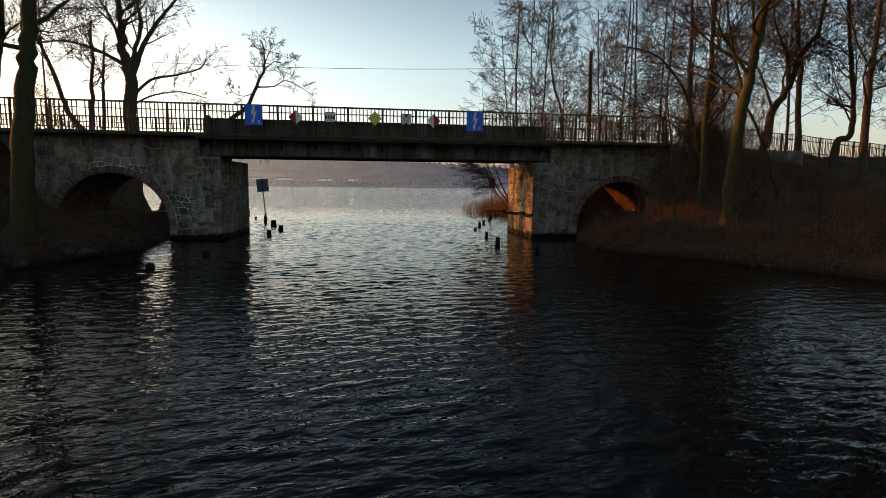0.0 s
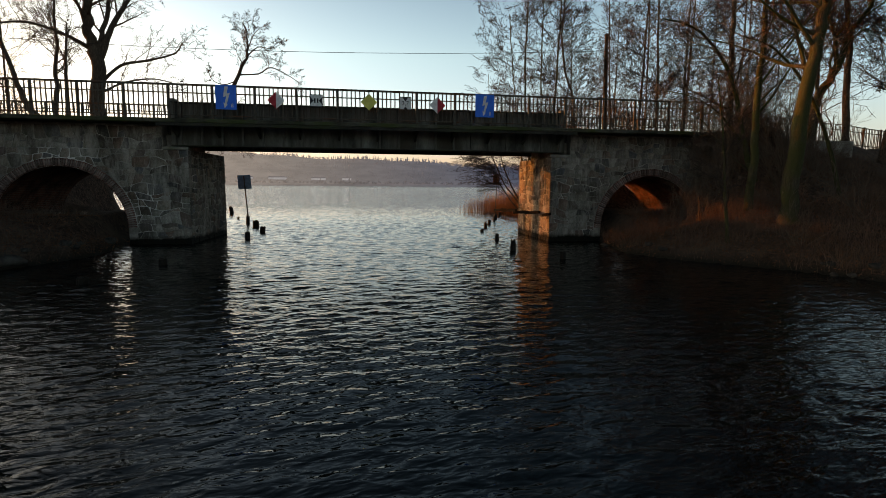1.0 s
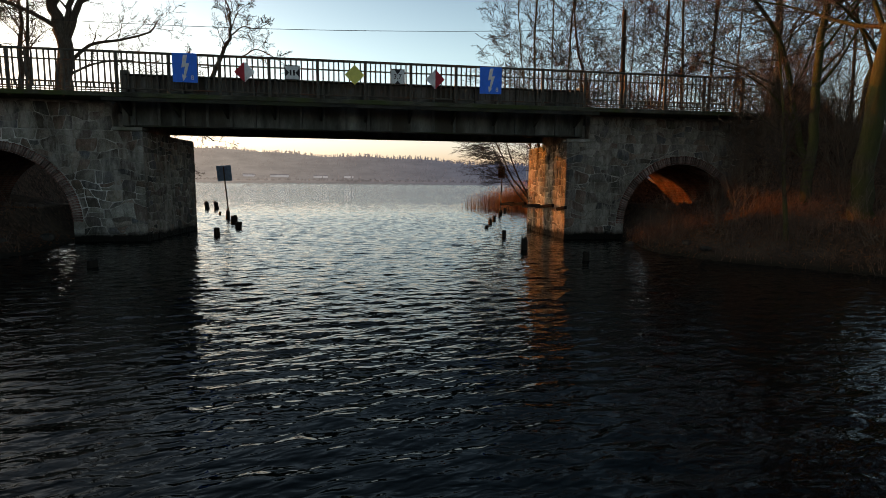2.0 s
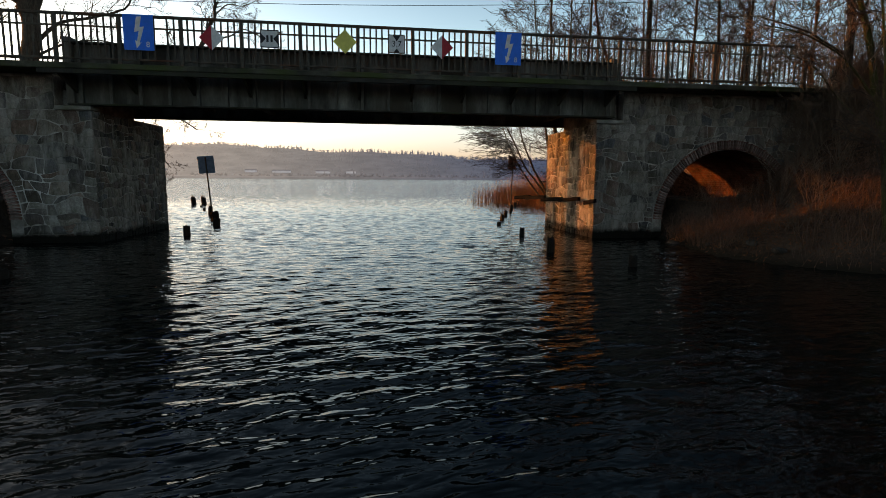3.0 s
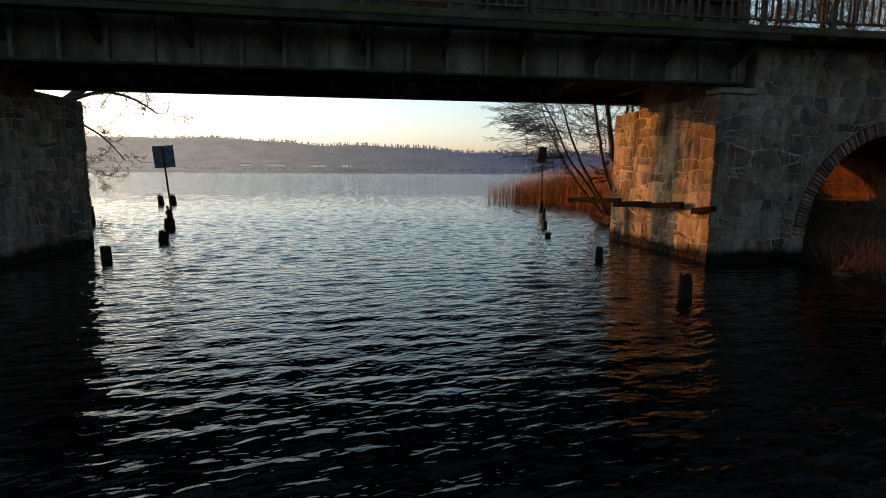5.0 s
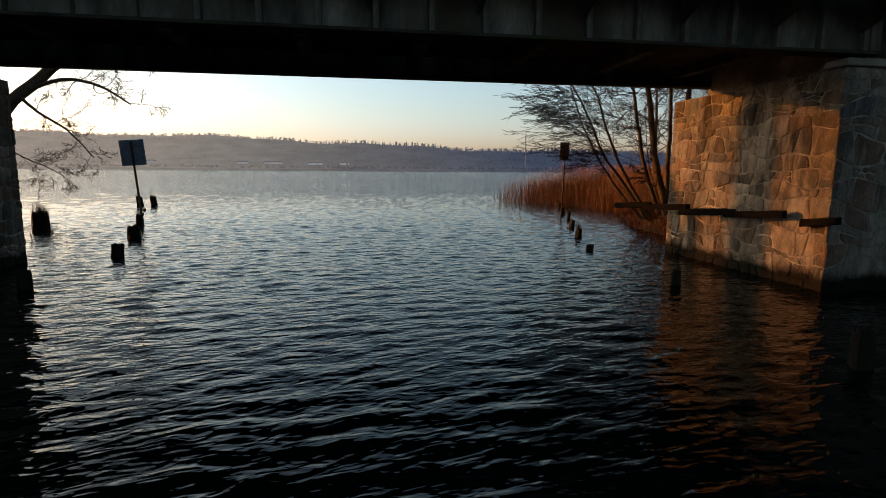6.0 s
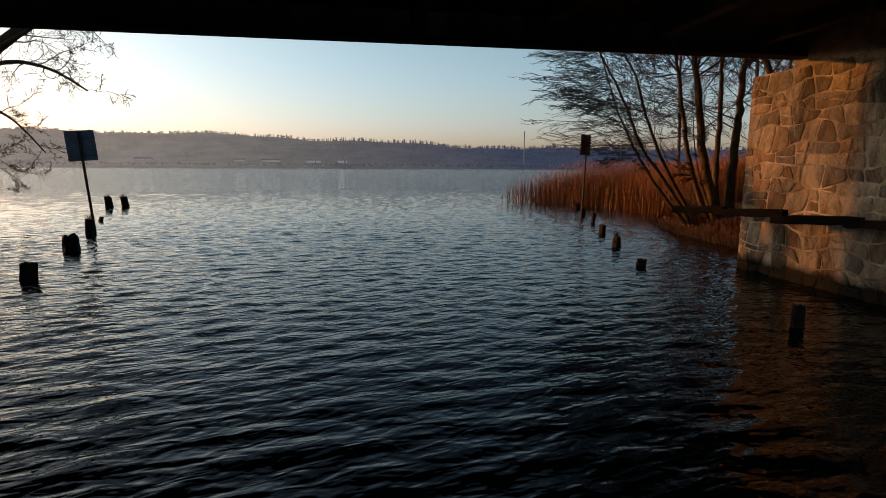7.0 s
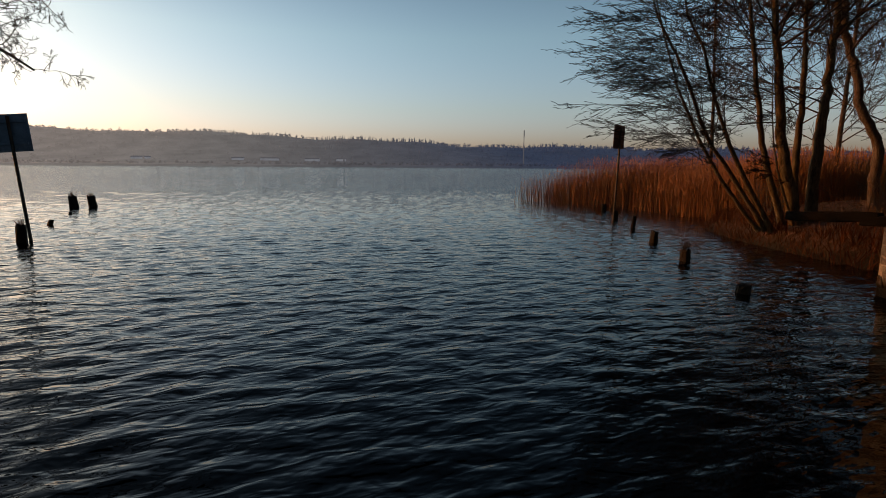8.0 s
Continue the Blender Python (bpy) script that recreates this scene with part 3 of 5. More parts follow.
def stone_mesh(poly, rng, to3d, origin, proud):
    """One stone: its outline drawn in for the joint, corners knocked off, edges rounded, face slightly uneven."""
    n = len(poly)
    cx, cz = sum(p[0] for p in poly) / n, sum(p[1] for p in poly) / n
    cut = []
    for i in range(n):
        a, b, c = poly[i - 1], poly[i], poly[(i + 1) % n]
        turn = abs((b[0] - a[0]) * (c[1] - b[1]) - (b[1] - a[1]) * (c[0] - b[0])) / (math.hypot(b[0] - a[0], b[1] - a[1]) * math.hypot(c[0] - b[0], c[1] - b[1]) + 1e-9)
        if turn < 0.5:
            cut.append((b[0] + rng.uniform(-0.012, 0.012), b[1] + rng.uniform(-0.012, 0.012)))
            continue
        k = rng.uniform(0.08, 0.3)
        cut.append((b[0] + (a[0] - b[0]) * k, b[1] + (a[1] - b[1]) * k))
        cut.append((b[0] + (c[0] - b[0]) * k, b[1] + (c[1] - b[1]) * k))
    size = math.sqrt(max(1e-4, abs(sum(cut[i - 1][0] * cut[i][1] - cut[i][0] * cut[i - 1][1] for i in range(len(cut)))) / 2))
    if size < 0.09:
        return None
    gap = rng.uniform(0.004, 0.016)

    def inset(q, d):
        dx, dz = q[0] - cx, q[1] - cz
        L = math.hypot(dx, dz) + 1e-6
        return cx + dx * (1 - d / L), cz + dz * (1 - d / L)

    verts, faces, m = [], [], len(cut)
    for d, h in ((gap, -0.03), (gap + 0.004, proud * 0.55), (gap + min(0.022, size * 0.08), proud)):
        for q in cut:
            a, b = inset(q, d)
            verts.append(tuple(Vector(to3d(a, b, h + (rng.uniform(-0.006, 0.006) if h > 0 else 0))) - origin))
    verts.append(tuple(Vector(to3d(cx, cz, proud + rng.uniform(0.0, 0.014))) - origin))
    for r in range(2):
        for j in range(m):
            j2 = (j + 1) % m
            faces.append((r * m + j, r * m + j2, (r + 1) * m + j2, (r + 1) * m + j))
    for j in range(m):
        faces.append((2 * m + j, 2 * m + (j + 1) % m, 3 * m))
    me = mesh_from("stone", verts, faces, M_STONE, False)
    bm = bmesh.new()
    bm.from_mesh(me)
    bmesh.ops.recalc_face_normals(bm, faces=bm.faces)
    bm.to_mesh(me)
    bm.free()
    return me


STONE_JOBS = []


def abutment(side):
    right = side == "right"
    label = "rubble granite abutment with brick arch" + (", sunlit inner face" if right else ", dark and lime-streaked")
    base = empty("bridge_abutment", 0 if right else -12.4, 0, 0, label, "bridge abutment", "abutments")
    inv = Matrix.Translation(-base.matrix_basis.translation)
    cx, cz, r = R_ARCH if right else L_ARCH
    if right:
        pts = [(0.03, -1.6), (cx - r, -1.6), *arc(cx, cz, r), (cx + r, -1.6), (12.5, -1.6), (12.5, 3.896), (0.74, 3.896), (0.74, 3.06), (0.03, 3.06)]
        seat, inner, end = (0.0, 0.72), 0.0, 12.5
    else:
        pts = [(-25, -1.6), (cx - r, -1.6), *arc(cx, cz, r), (cx + r, -1.6), (-12.43, -1.6), (-12.43, 3.1), (-13.17, 3.1), (-13.17, 3.896), (-25, 3.896)]
        seat, inner, end = (-13.15, -12.4), -12.4, -25
    core = prism(pts, 0.03, FACE - 0.03)
    for v in core.verts:
        if not right and v.co.x > -12.5:
            v.co.x += SKEW * v.co.y
    part("core", core, M_MORTAR, base, "lime mortar joints", inv)
    # plain brick lining of the barrel
    n, verts, faces, uvs = 36, [], [], []
    for i in range(n + 1):
        a = math.pi * i / n
        for y in (0.02, FACE - 0.02):
            verts.append((cx - (r - 0.012) * math.cos(a), y, cz + (r - 0.012) * math.sin(a)))
            uvs.append((y, a * r))
    for i in range(n):
        faces.append((2 * i, 2 * i + 1, 2 * i + 3, 2 * i + 2))
    add("arch_barrel", mesh_from("arch_barrel", verts, faces, M_BARREL, True, uvs), base, "red brick barrel lining", inv)
    # bearing seat, plinth at the water
    zs = 3.06 if right else 3.1
    part("bearing_seat", box(seat[0] - 0.02, seat[1] + 0.02, -0.05, 0.34, zs, zs + 0.1, 0.012), M_CONC, base, "pale concrete bearing seat", inv)
    bw = (0.3, 0.735) if right else (-13.165, -12.72)
    part("ballast_wall", box(bw[0], bw[1], 0.36, 3.24, zs - 0.02, 3.6, 0.01), M_MORTAR, base, "dark wall behind the girder ends", inv)
    px = (-0.02, cx - r) if right else (cx + r, -12.38)
    footing = box(px[0] + 0.03, px[1] - 0.03, 0.01, FACE - 0.01, -1.5, -0.1, 0.02)
    for v in footing.verts:
        if not right and v.co.x > -12.6:
            v.co.x += SKEW * v.co.y
    part("plinth", footing, M_PLINTH, base, "wet algae-covered stone footing", inv)
    # rings of brick on edge round the arch
    bm = box(-0.027, 0.027, -0.125, 0.125, -0.125, 0.125, 0.008)
    for v in bm.verts:
        v.co.x *= 1 + 0.1 * v.co.z / 0.125
    brick = bpy.data.meshes.new("brick")
    bm.to_mesh(brick)
    bm.free()
    brick.materials.append(M_BRICK)
    rng = random.Random(5 if right else 6)
    count = 92
    for i in range(count):
        a = math.pi * (i + 0.5) / count
        q = Matrix.Translation((cx - (r + 0.125) * math.cos(a), 0.1 + rng.uniform(-0.02, 0.025), cz + (r + 0.125 + rng.uniform(-0.012, 0.02)) * math.sin(a))) @ Matrix.Rotation(a - math.pi / 2, 4, "Y") @ Matrix.Rotation(rng.uniform(-0.02, 0.02), 4, "X")
        STONE_JOBS.append(("brick", brick, base, inv @ q))
    # rubble facing of the front, the inner side and, coarser, the back
    def face_front(u, v, h):
        return (u, 0.03 - h, v)

    def face_inner(u, v, h):
        return (inner + (0.03 - h if right else SKEW * u - 0.03 + h), u, v)

    x0, x1 = (0.0, 7.8) if right else (-19.4, -12.4)
    rng = random.Random(21 if right else 22)

    lists = [(face_front, stone_cells(x0, x1, -0.12, zs, 0.34, 0.25, rng, (cx, cz, r))),
             (face_front, stone_cells(seat[1] + 0.03 if right else x0, x1 if right else seat[0] - 0.03, zs, 3.84, 0.34, 0.25, rng, (cx, cz, r))),
             (face_inner, stone_cells(0.02, FACE - 0.02, -0.12, zs, 0.31, 0.21, rng))]
    for to3d, cells in lists:
        for poly in cells:
            cu, cv = sum(p[0] for p in poly) / len(poly), sum(p[1] for p in poly) / len(poly)
            o = Vector(to3d(cu, cv, 0))
            me = stone_mesh(poly, rng, to3d, o, rng.uniform(0.004, 0.022))
            if me:
                STONE_JOBS.append(("stone", me, base, inv @ Matrix.Translation(o)))
    return base


abutment("right")
abutment("left")

# ---- deck, girders, kerb ----
deck = empty("bridge_deck", -6.2, 0, 3.23, "dark steel girder bridge deck with concrete walkway edge", "bridge")
D = Matrix.Translation((6.2, 0, -3.23))


def girder(y0, y1, outer, zb):
    """A plate girder with flanges and stiffeners on its outer side."""
    x0, x1 = -12.9, 0.5
    g = part("girder", box(x0, x1, (y0 + y1) / 2 - 0.02, (y0 + y1) / 2 + 0.02, zb + 0.03, 4.62), M_STEEL, deck, "dark riveted plate girder", D)
    inv = Matrix.Identity(4)
    for z0, z1 in ((zb, zb + 0.04), (4.6, 4.64)):
        part("flange", box(x0, x1, y0, y1, z0, z1, 0.006), M_DARKSTEEL, g, m=inv)
    st = part("stiffener", box(-0.035, 0.035, -0.001, abs(outer), zb + 0.045, 4.595, 0.005), M_STEEL, g, m=Matrix.Translation((x0 + 0.3, (y0 + y1) / 2 + (0.02 if outer > 0 else -0.02 - abs(outer)), 0)))
    x = x0 + 0.3
    while x < x1 - 0.5:
        x += 0.645
        o = st.copy()
        scene.collection.objects.link(o)
        o.matrix_basis = Matrix.Translation((x, st.matrix_basis.translation.y, 0))
    for xe in (x0, x1 - 0.16):
        part("end_plate", box(xe, xe + 0.16, y0, y1, zb + 0.04, 4.74, 0.01), M_STEEL, g, m=inv)
    return g


girder(0.0, 0.3, -0.1, 3.22)
girder(3.3, 3.6, 0.1, 3.27)
part("deck_slab", box(-13.1, 0.7, 0.32, 3.28, 3.62, 3.9, 0.01), M_DARKCONC, deck, "near-black concrete deck slab", D)
for i in range(8):
    x = -12.3 + i * 1.72
    part("cross_beam", box(x - 0.09, x + 0.09, 0.2, 3.4, 3.44, 3.62, 0.01), M_STEEL, deck, m=D)
for y0, y1 in ((-0.78, -0.12), (3.72, 4.38)):
    part("walkway", box(-25, 7.2 if y0 < 0 else 8.2, y0, y1, 3.9, 4.03, 0.02), M_WALK, deck, "mossy concrete walkway edge", D)
    for x0, x1 in ((-25, -13.2), (0.75, 7.2 if y0 < 0 else 8.2)):
        part("pavement_slab", box(x0, x1, *((-0.115, 0.355) if y0 < 0 else (3.245, 3.715)), 3.9, 4.0, 0.01), M_WALK, deck, "mossy concrete verge", D)
    part("edge_beam", box(-13.1, 0.7, y0 + 0.02 if y0 < 0 else y1 - 0.1, y0 + 0.1 if y0 < 0 else y1 - 0.02, 3.8, 3.9, 0.01), M_DARKSTEEL, deck, m=D)
for i in range(11):
    x = -12.7 + i * 1.293
    for s in (0, 1):
        y0, y1 = ((-0.74, 0.06), (3.55, 4.34))[s]
        pts = [(y0, 3.9), (y0, 3.82), (y1, 3.5), (y1, 3.9)] if s == 0 else [(y0, 3.5), (y1, 3.82), (y1, 3.9), (y0, 3.9)]
        bm = bmesh.new()
        f = bm.faces.new([bm.verts.new((x - 0.03, a, b)) for a, b in pts])
        r = bmesh.ops.extrude_face_region(bm, geom=[f])
        for v in r["geom"]:
            if isinstance(v, bmesh.types.BMVert):
                v.co.x += 0.06
        part("bracket", bm, M_DARKSTEEL, deck, m=D)
road = part("road", box(-25, 9, 0.36, 3.24, 3.9, 3.95), M_ROAD)
tagged(road, "narrow worn asphalt road across the bridge", "road", kind="structure")


# ---- railings ----
def railing(y, x0, n, bay, label):
    top = empty("railing", x0, y, 4.03, label, "railing", "bridge railings")
    post = part("post", box(-0.04, 0.04, -0.035, 0.035, -0.16, 1.02, 0.008), M_RAIL, top)
    bar = part("baluster", box(-0.018, 0.018, -0.012, 0.012, 0.1, 1.01), M_RAIL, top, m=Matrix.Translation((bay / 9, 0, 0)))
    rng = random.Random(3)
    for i in range(n + 1):
        if i:
            o = post.copy()
            scene.collection.objects.link(o)
            o.matrix_basis = Matrix.Translation((i * bay, 0, 0)) @ Matrix.Rotation(rng.uniform(-0.012, 0.012), 4, "Y")
        if i == n:
            break
        for j in range(1, 9):
            if i == 0 and j == 1:
                continue
            if rng.random() < 0.015:
                continue
            o = bar.copy()
            scene.collection.objects.link(o)
            o.matrix_basis = Matrix.Translation((i * bay + j * bay / 9 + rng.uniform(-0.008, 0.008), 0, 0)) @ Matrix.Rotation(rng.uniform(-0.012, 0.012), 4, "Y")
    L = n * bay
    part("top_rail", box(-0.05, L + 0.05, -0.035, 0.035, 1.005, 1.065, 0.012), M_RAIL, top)
    part("middle_rail", box(0, L, -0.018, 0.018, 0.77, 0.805, 0.004), M_RAIL, top)
    part("bottom_rail", box(0, L, -0.018, 0.018, 0.09, 0.125, 0.004), M_RAIL, top)
    return top


railing(-0.68, -7.535 - 12 * 1.293, 22, 1.293, "rusty dark steel railing with close upright bars")
railing(4.28, -7.1 - 12 * 1.293, 24, 1.293, "rusty dark steel railing behind the bridge girder")


def bent_fence():
    x0, y0 = -7.535 + 10 * 1.293, -0.68
    dx, dy = 0.945, 0.327
    base = empty("fence", x0, y0, 4.03, "crooked old fence of rails and thin sticks on the causeway", "fence")
    base.matrix_basis = Matrix.Translation((x0, y0, 3.98)) @ Matrix.Rotation(math.atan2(dy, dx), 4, "Z")
    rng = random.Random(8)
    post = part("post", box(-0.04, 0.04, -0.04, 0.04, -0.3, 0.98, 0.01), M_RAIL, base)
    st = Tubes()
    st.tube([(0, 0, 0), (0.01, 0, 0.5), (0, 0.01, 0.93)], [0.017, 0.016, 0.013], 4)
    stick = add("stick", st.mesh("stick", M_RAIL), base, m=Matrix.Translation((0.1, 0, 0)))
    for i in range(1, 15):
        o = post.copy()
        scene.collection.objects.link(o)
        o.matrix_basis = Matrix.Translation((i * 1.6, 0, -0.02 * i)) @ Matrix.Rotation(rng.uniform(-0.06, 0.06), 4, "Y")
    for i in range(185):
        o = stick.copy()
        scene.collection.objects.link(o)
        o.matrix_basis = Matrix.Translation((0.12 + i * 0.12 + rng.uniform(-0.03, 0.03), 0, -0.00155 * i)) @ Matrix.Rotation(rng.uniform(-0.07, 0.07), 4, "Y")
    for z in (0.95, 0.72, 0.12):
        t = Tubes()
        pts = [(s * 1.6, 0, z - 0.02 * s + rng.uniform(-0.03, 0.03)) for s in range(15)]
        t.tube(pts, [0.022] * 15, 6)
        add("rail", t.mesh("rail", M_RAIL), base)


bent_fence()


# ---- signs on the railing ----
def text_mesh(body, size, material):
    cu = bpy.data.curves.new("text", "FONT")
    cu.body, cu.size, cu.align_x, cu.align_y, cu.extrude = body, size, "CENTER", "CENTER", 0.002
    ob = bpy.data.objects.new("text", cu)
    scene.collection.objects.link(ob)
    bpy.context.view_layer.update()
    me = bpy.data.meshes.new_from_object(ob.evaluated_get(bpy.context.evaluated_depsgraph_get()))
    bpy.data.objects.remove(ob)
    me.materials.clear()
    me.materials.append(material)
    return me


FLAT = Matrix.Rotation(math.pi / 2, 4, "X")


def plate(pts, depth=0.012):
    return prism(pts, -depth / 2, depth / 2)


def add_text(parent, body, size, x, z, material):
    add("digit", text_mesh(body, size, material), parent, m=Matrix.Translation((x, -0.012, z)) @ FLAT)


def clamps(sign):
    for z in (-0.12, 0.16):
        part("clamp", box(-0.03, 0.03, 0.006, 0.05, z - 0.02, z + 0.02, 0.004), M_RAIL, sign)


def blue_sign(x, z, w, h):
    s = empty("power_line_sign", x, -0.755, z, "blue sign with a white lightning arrow and the number 8", "sign", "navigation signs")
    part("panel", plate([(-w / 2, -h / 2), (w / 2, -h / 2), (w / 2, h / 2), (-w / 2, h / 2)]), M_BLUE, s)
    k = h / 0.76
    bolt = [(-0.03, 0.33), (0.075, 0.34), (0.03, 0.11), (0.125, 0.13), (0.015, -0.23), (0.055, -0.215), (-0.05, -0.345), (-0.075, -0.17), (-0.035, -0.19), (0.01, 0.03), (-0.085, 0.0)]
    part("lightning_arrow", prism([(a * k, b * k) for a, b in bolt], -0.012, -0.0065), M_WHITE, s, "white lightning arrow")
    add_text(s, "8", 0.17 * k, 0.19 * k, -0.26 * k, M_WHITE)
    clamps(s)


def diamond(x, z, a, left, right, label):
    s = empty("diamond_sign", x, -0.755, z, label, "sign", "navigation signs")
    part("panel", plate([(-a, 0), (0, -a), (a, 0), (0, a)]), left, s)
    if right is not left:
        part("right_half", prism([(0, -a), (a, 0), (0, a)], -0.009, -0.0065), right, s, "second coloured half of the diamond")
    clamps(s)


def number_sign(x, z, w, h, body, sides):
    s = empty("clearance_sign", x, -0.755, z, "white clearance sign with dark wedges" + (" and the number " + body if body else " at both sides"), "sign", "navigation signs")
    part("panel", plate([(-w / 2, -h / 2), (w / 2, -h / 2), (w / 2, h / 2), (-w / 2, h / 2)]), M_WHITE, s)
    b = 0.022
    for p in ([(-w / 2, -h / 2), (w / 2, -h / 2), (w / 2, -h / 2 + b), (-w / 2, -h / 2 + b)], [(-w / 2, h / 2 - b), (w / 2, h / 2 - b), (w / 2, h / 2), (-w / 2, h / 2)],
              [(-w / 2, -h / 2 + b), (-w / 2 + b, -h / 2 + b), (-w / 2 + b, h / 2 - b), (-w / 2, h / 2 - b)], [(w / 2 - b, -h / 2 + b), (w / 2, -h / 2 + b), (w / 2, h / 2 - b), (w / 2 - b, h / 2 - b)]):
        part("border", prism(p, -0.009, -0.0065), M_BLACK if sides else M_RAIL, s)
    if sides:
        wedges = ([(-w / 2 + b, -0.11), (-0.08, 0), (-w / 2 + b, 0.11)], [(w / 2 - b, -0.11), (w / 2 - b, 0.11), (0.08, 0)])
    else:
        wedges = ([(-0.09, h / 2 - b), (0, 0.06), (0.09, h / 2 - b)], [(-0.07, -h / 2 + b), (0.07, -h / 2 + b), (0, -0.1)])
    for p in wedges:
        part("wedge", prism(p, -0.0095, -0.007), M_BLACK, s)
    if body:
        add_text(s, body, 0.19, 0, 0, M_BLACK)
    else:
        for bx in (-0.045, 0.045):
            part("mark", prism([(bx - 0.024, -0.075), (bx + 0.024, -0.075), (bx + 0.024, 0.075), (bx - 0.024, 0.075)], -0.0095, -0.007), M_BLACK, s)
    clamps(s)


blue_sign(-10.98, 4.71, 0.62, 0.75)
blue_sign(-2.66, 4.69, 0.64, 0.75)
diamond(-9.46, 4.66, 0.27, M_RED, M_WHITE, "diamond sign, red half and white half")
diamond(-4.27, 4.66, 0.27, M_WHITE, M_RED, "diamond sign, white half and red half")
diamond(-6.53, 4.695, 0.27, M_YELLOW, M_YELLOW, "faded yellow diamond sign on the railing")
number_sign(-8.21, 4.69, 0.41, 0.39, "", True)
number_sign(-5.34, 4.69, 0.40, 0.42, "3,7", False)


# ---- timber in the water ----
def pile(x, y, h, r, seed, tuft=False, lean=0.0):
    r *= 0.76
    rng = random.Random(seed)
    p = empty("timber_pile", x, y, 0, "dark rotting timber pile in water" + (", dry grass on top" if tuft else ""), "pile", "old timber piles")
    bm, rings, sides = bmesh.new(), [], 12
    for z, s in ((-1.5, 1.05), (0, 1.06), (h * 0.5, 1.0), (h * 0.86, 0.97), (h, 0.82)):
        ring = []
        for j in range(sides):
            a = 2 * math.pi * j / sides
            rr = r * s * (1 + 0.13 * math.sin(3 * a + seed) + rng.uniform(-0.07, 0.07))
            zz = z + (rng.uniform(-0.16, 0.06) * h if z >= h * 0.86 else 0)
            ring.append(bm.verts.new((rr * math.cos(a) + lean * max(z, 0), rr * math.sin(a), zz)))
        rings.append(ring)
    for a, b in zip(rings, rings[1:]):
        for j in range(sides):
            bm.faces.new((a[j], a[(j + 1) % sides], b[(j + 1) % sides], b[j]))
    c = bm.verts.new((lean * h, 0, h * 0.8))
    for j in range(sides):
        bm.faces.new((rings[-1][j], rings[-1][(j + 1) % sides], c))
    part("pile_shaft", bm, M_PILE, p)
    if tuft:
        t = Tubes()
        for _ in range(34 if r < 0.18 else 110):
            a, q = rng.uniform(0, 6.28), rng.uniform(0, r * (0.7 if r < 0.18 else 1.1))
            b0 = np.array((q * math.cos(a) + lean * h, q * math.sin(a), h * 0.8))
            d = np.array((rng.gauss(0, 0.25), rng.gauss(0, 0.25), 1)) * rng.uniform(0.1, 0.25 if r < 0.18 else 0.42)
            t.tube([b0, b0 + d * 0.6, b0 + d + np.array((d[0] * 0.3, d[1] * 0.3, -0.02))], [0.005, 0.004, 0.002], 3)
        add("grass_tuft", t.mesh("grass_tuft", M_GRASS), p, "dry grass tuft")


for i, (x, y, h, r, tuft, lean) in enumerate([
        (-10.95, 1.6, 0.27, 0.12, False, 0), (-10.9, 4.4, 0.26, 0.14, False, 0.1), (-11.67, 7.26, 0.31, 0.175, False, 0), (-12.55, 9.95, 0.36, 0.12, True, 0), (-13.75, 13.3, 0.13, 0.08, False, 0.3),
        (-14.8, 16.5, 0.08, 0.06, False, 0), (-16.0, 19.3, 0.42, 0.18, True, -0.08), (-15.5, 19.6, 0.42, 0.17, True, -0.16),
        (-2.1, -2.6, 0.34, 0.11, False, 0), (-1.75, 0.75, 0.25, 0.085, False, 0), (-1.25, -4.7, 0.22, 0.1, False, 0), (-1.52, 4.28, 0.12, 0.1, False, 0.2), (-0.84, 6.5, 0.2, 0.105, True, 0), (-0.15, 8.65, 0.25, 0.105, False, 0.05),
        (0.76, 11.2, 0.32, 0.07, False, 0.1), (1.45, 13.5, 0.26, 0.09, False, 0), (2.42, 16.3, 0.26, 0.11, False, 0), (3.26, 18.7, 0.25, 0.11, False, 0),
        (-12.38, -7.3, 0.14, 0.14, False, 0), (-11.72, -4.76, 0.16, 0.13, False, 0), (-14.8, 9.4, 0.5, 0.25, True, 0)]):
    pile(x, y, h, r, i + 1, tuft, lean)


def wale():
    """A free-standing fender beam of short lapped planks, from the pier's corner out past its far end."""
    base = empty("timber_beam", -0.1, 0, 1.0, "nearly black fender beam of lapped timbers beside the stone pier", "timber beam")
    far, near, n = Vector((-0.95, 4.35, 0)), Vector((-0.16, 0.6, 0)), 4
    for i in range(n + 1):
        p, q = far.lerp(near, (i - (0.12 if i else 0)) / n), far.lerp(near, (i + 1.08) / n if i < n - 1 else 1)
        if i == n:
            p, q = Vector((-0.09, 0.36, 0)), Vector((-0.04, -0.2, 0))
        d = q - p
        bm = box(0, d.length, -0.05, 0.05, -0.055, 0.05, 0.012)
        bmesh.ops.subdivide_edges(bm, edges=[e for e in bm.edges if abs(e.verts[0].co.x - e.verts[1].co.x) > 0.3], cuts=5)
        rng = random.Random(40 + i)
        for v in bm.verts:
            v.co.z += rng.uniform(-0.01, 0.01) + 0.075 * v.co.x / d.length - 0.035
            v.co.y += rng.uniform(-0.008, 0.008)
        part("plank", bm, M_BOARD, base, m=Matrix.Translation((p.x + 0.1, p.y, (-0.02, 0.0, -0.02, 0.01, -0.015)[i])) @ Matrix.Rotation(math.atan2(d.y, d.x), 4, "Z"))


wale()


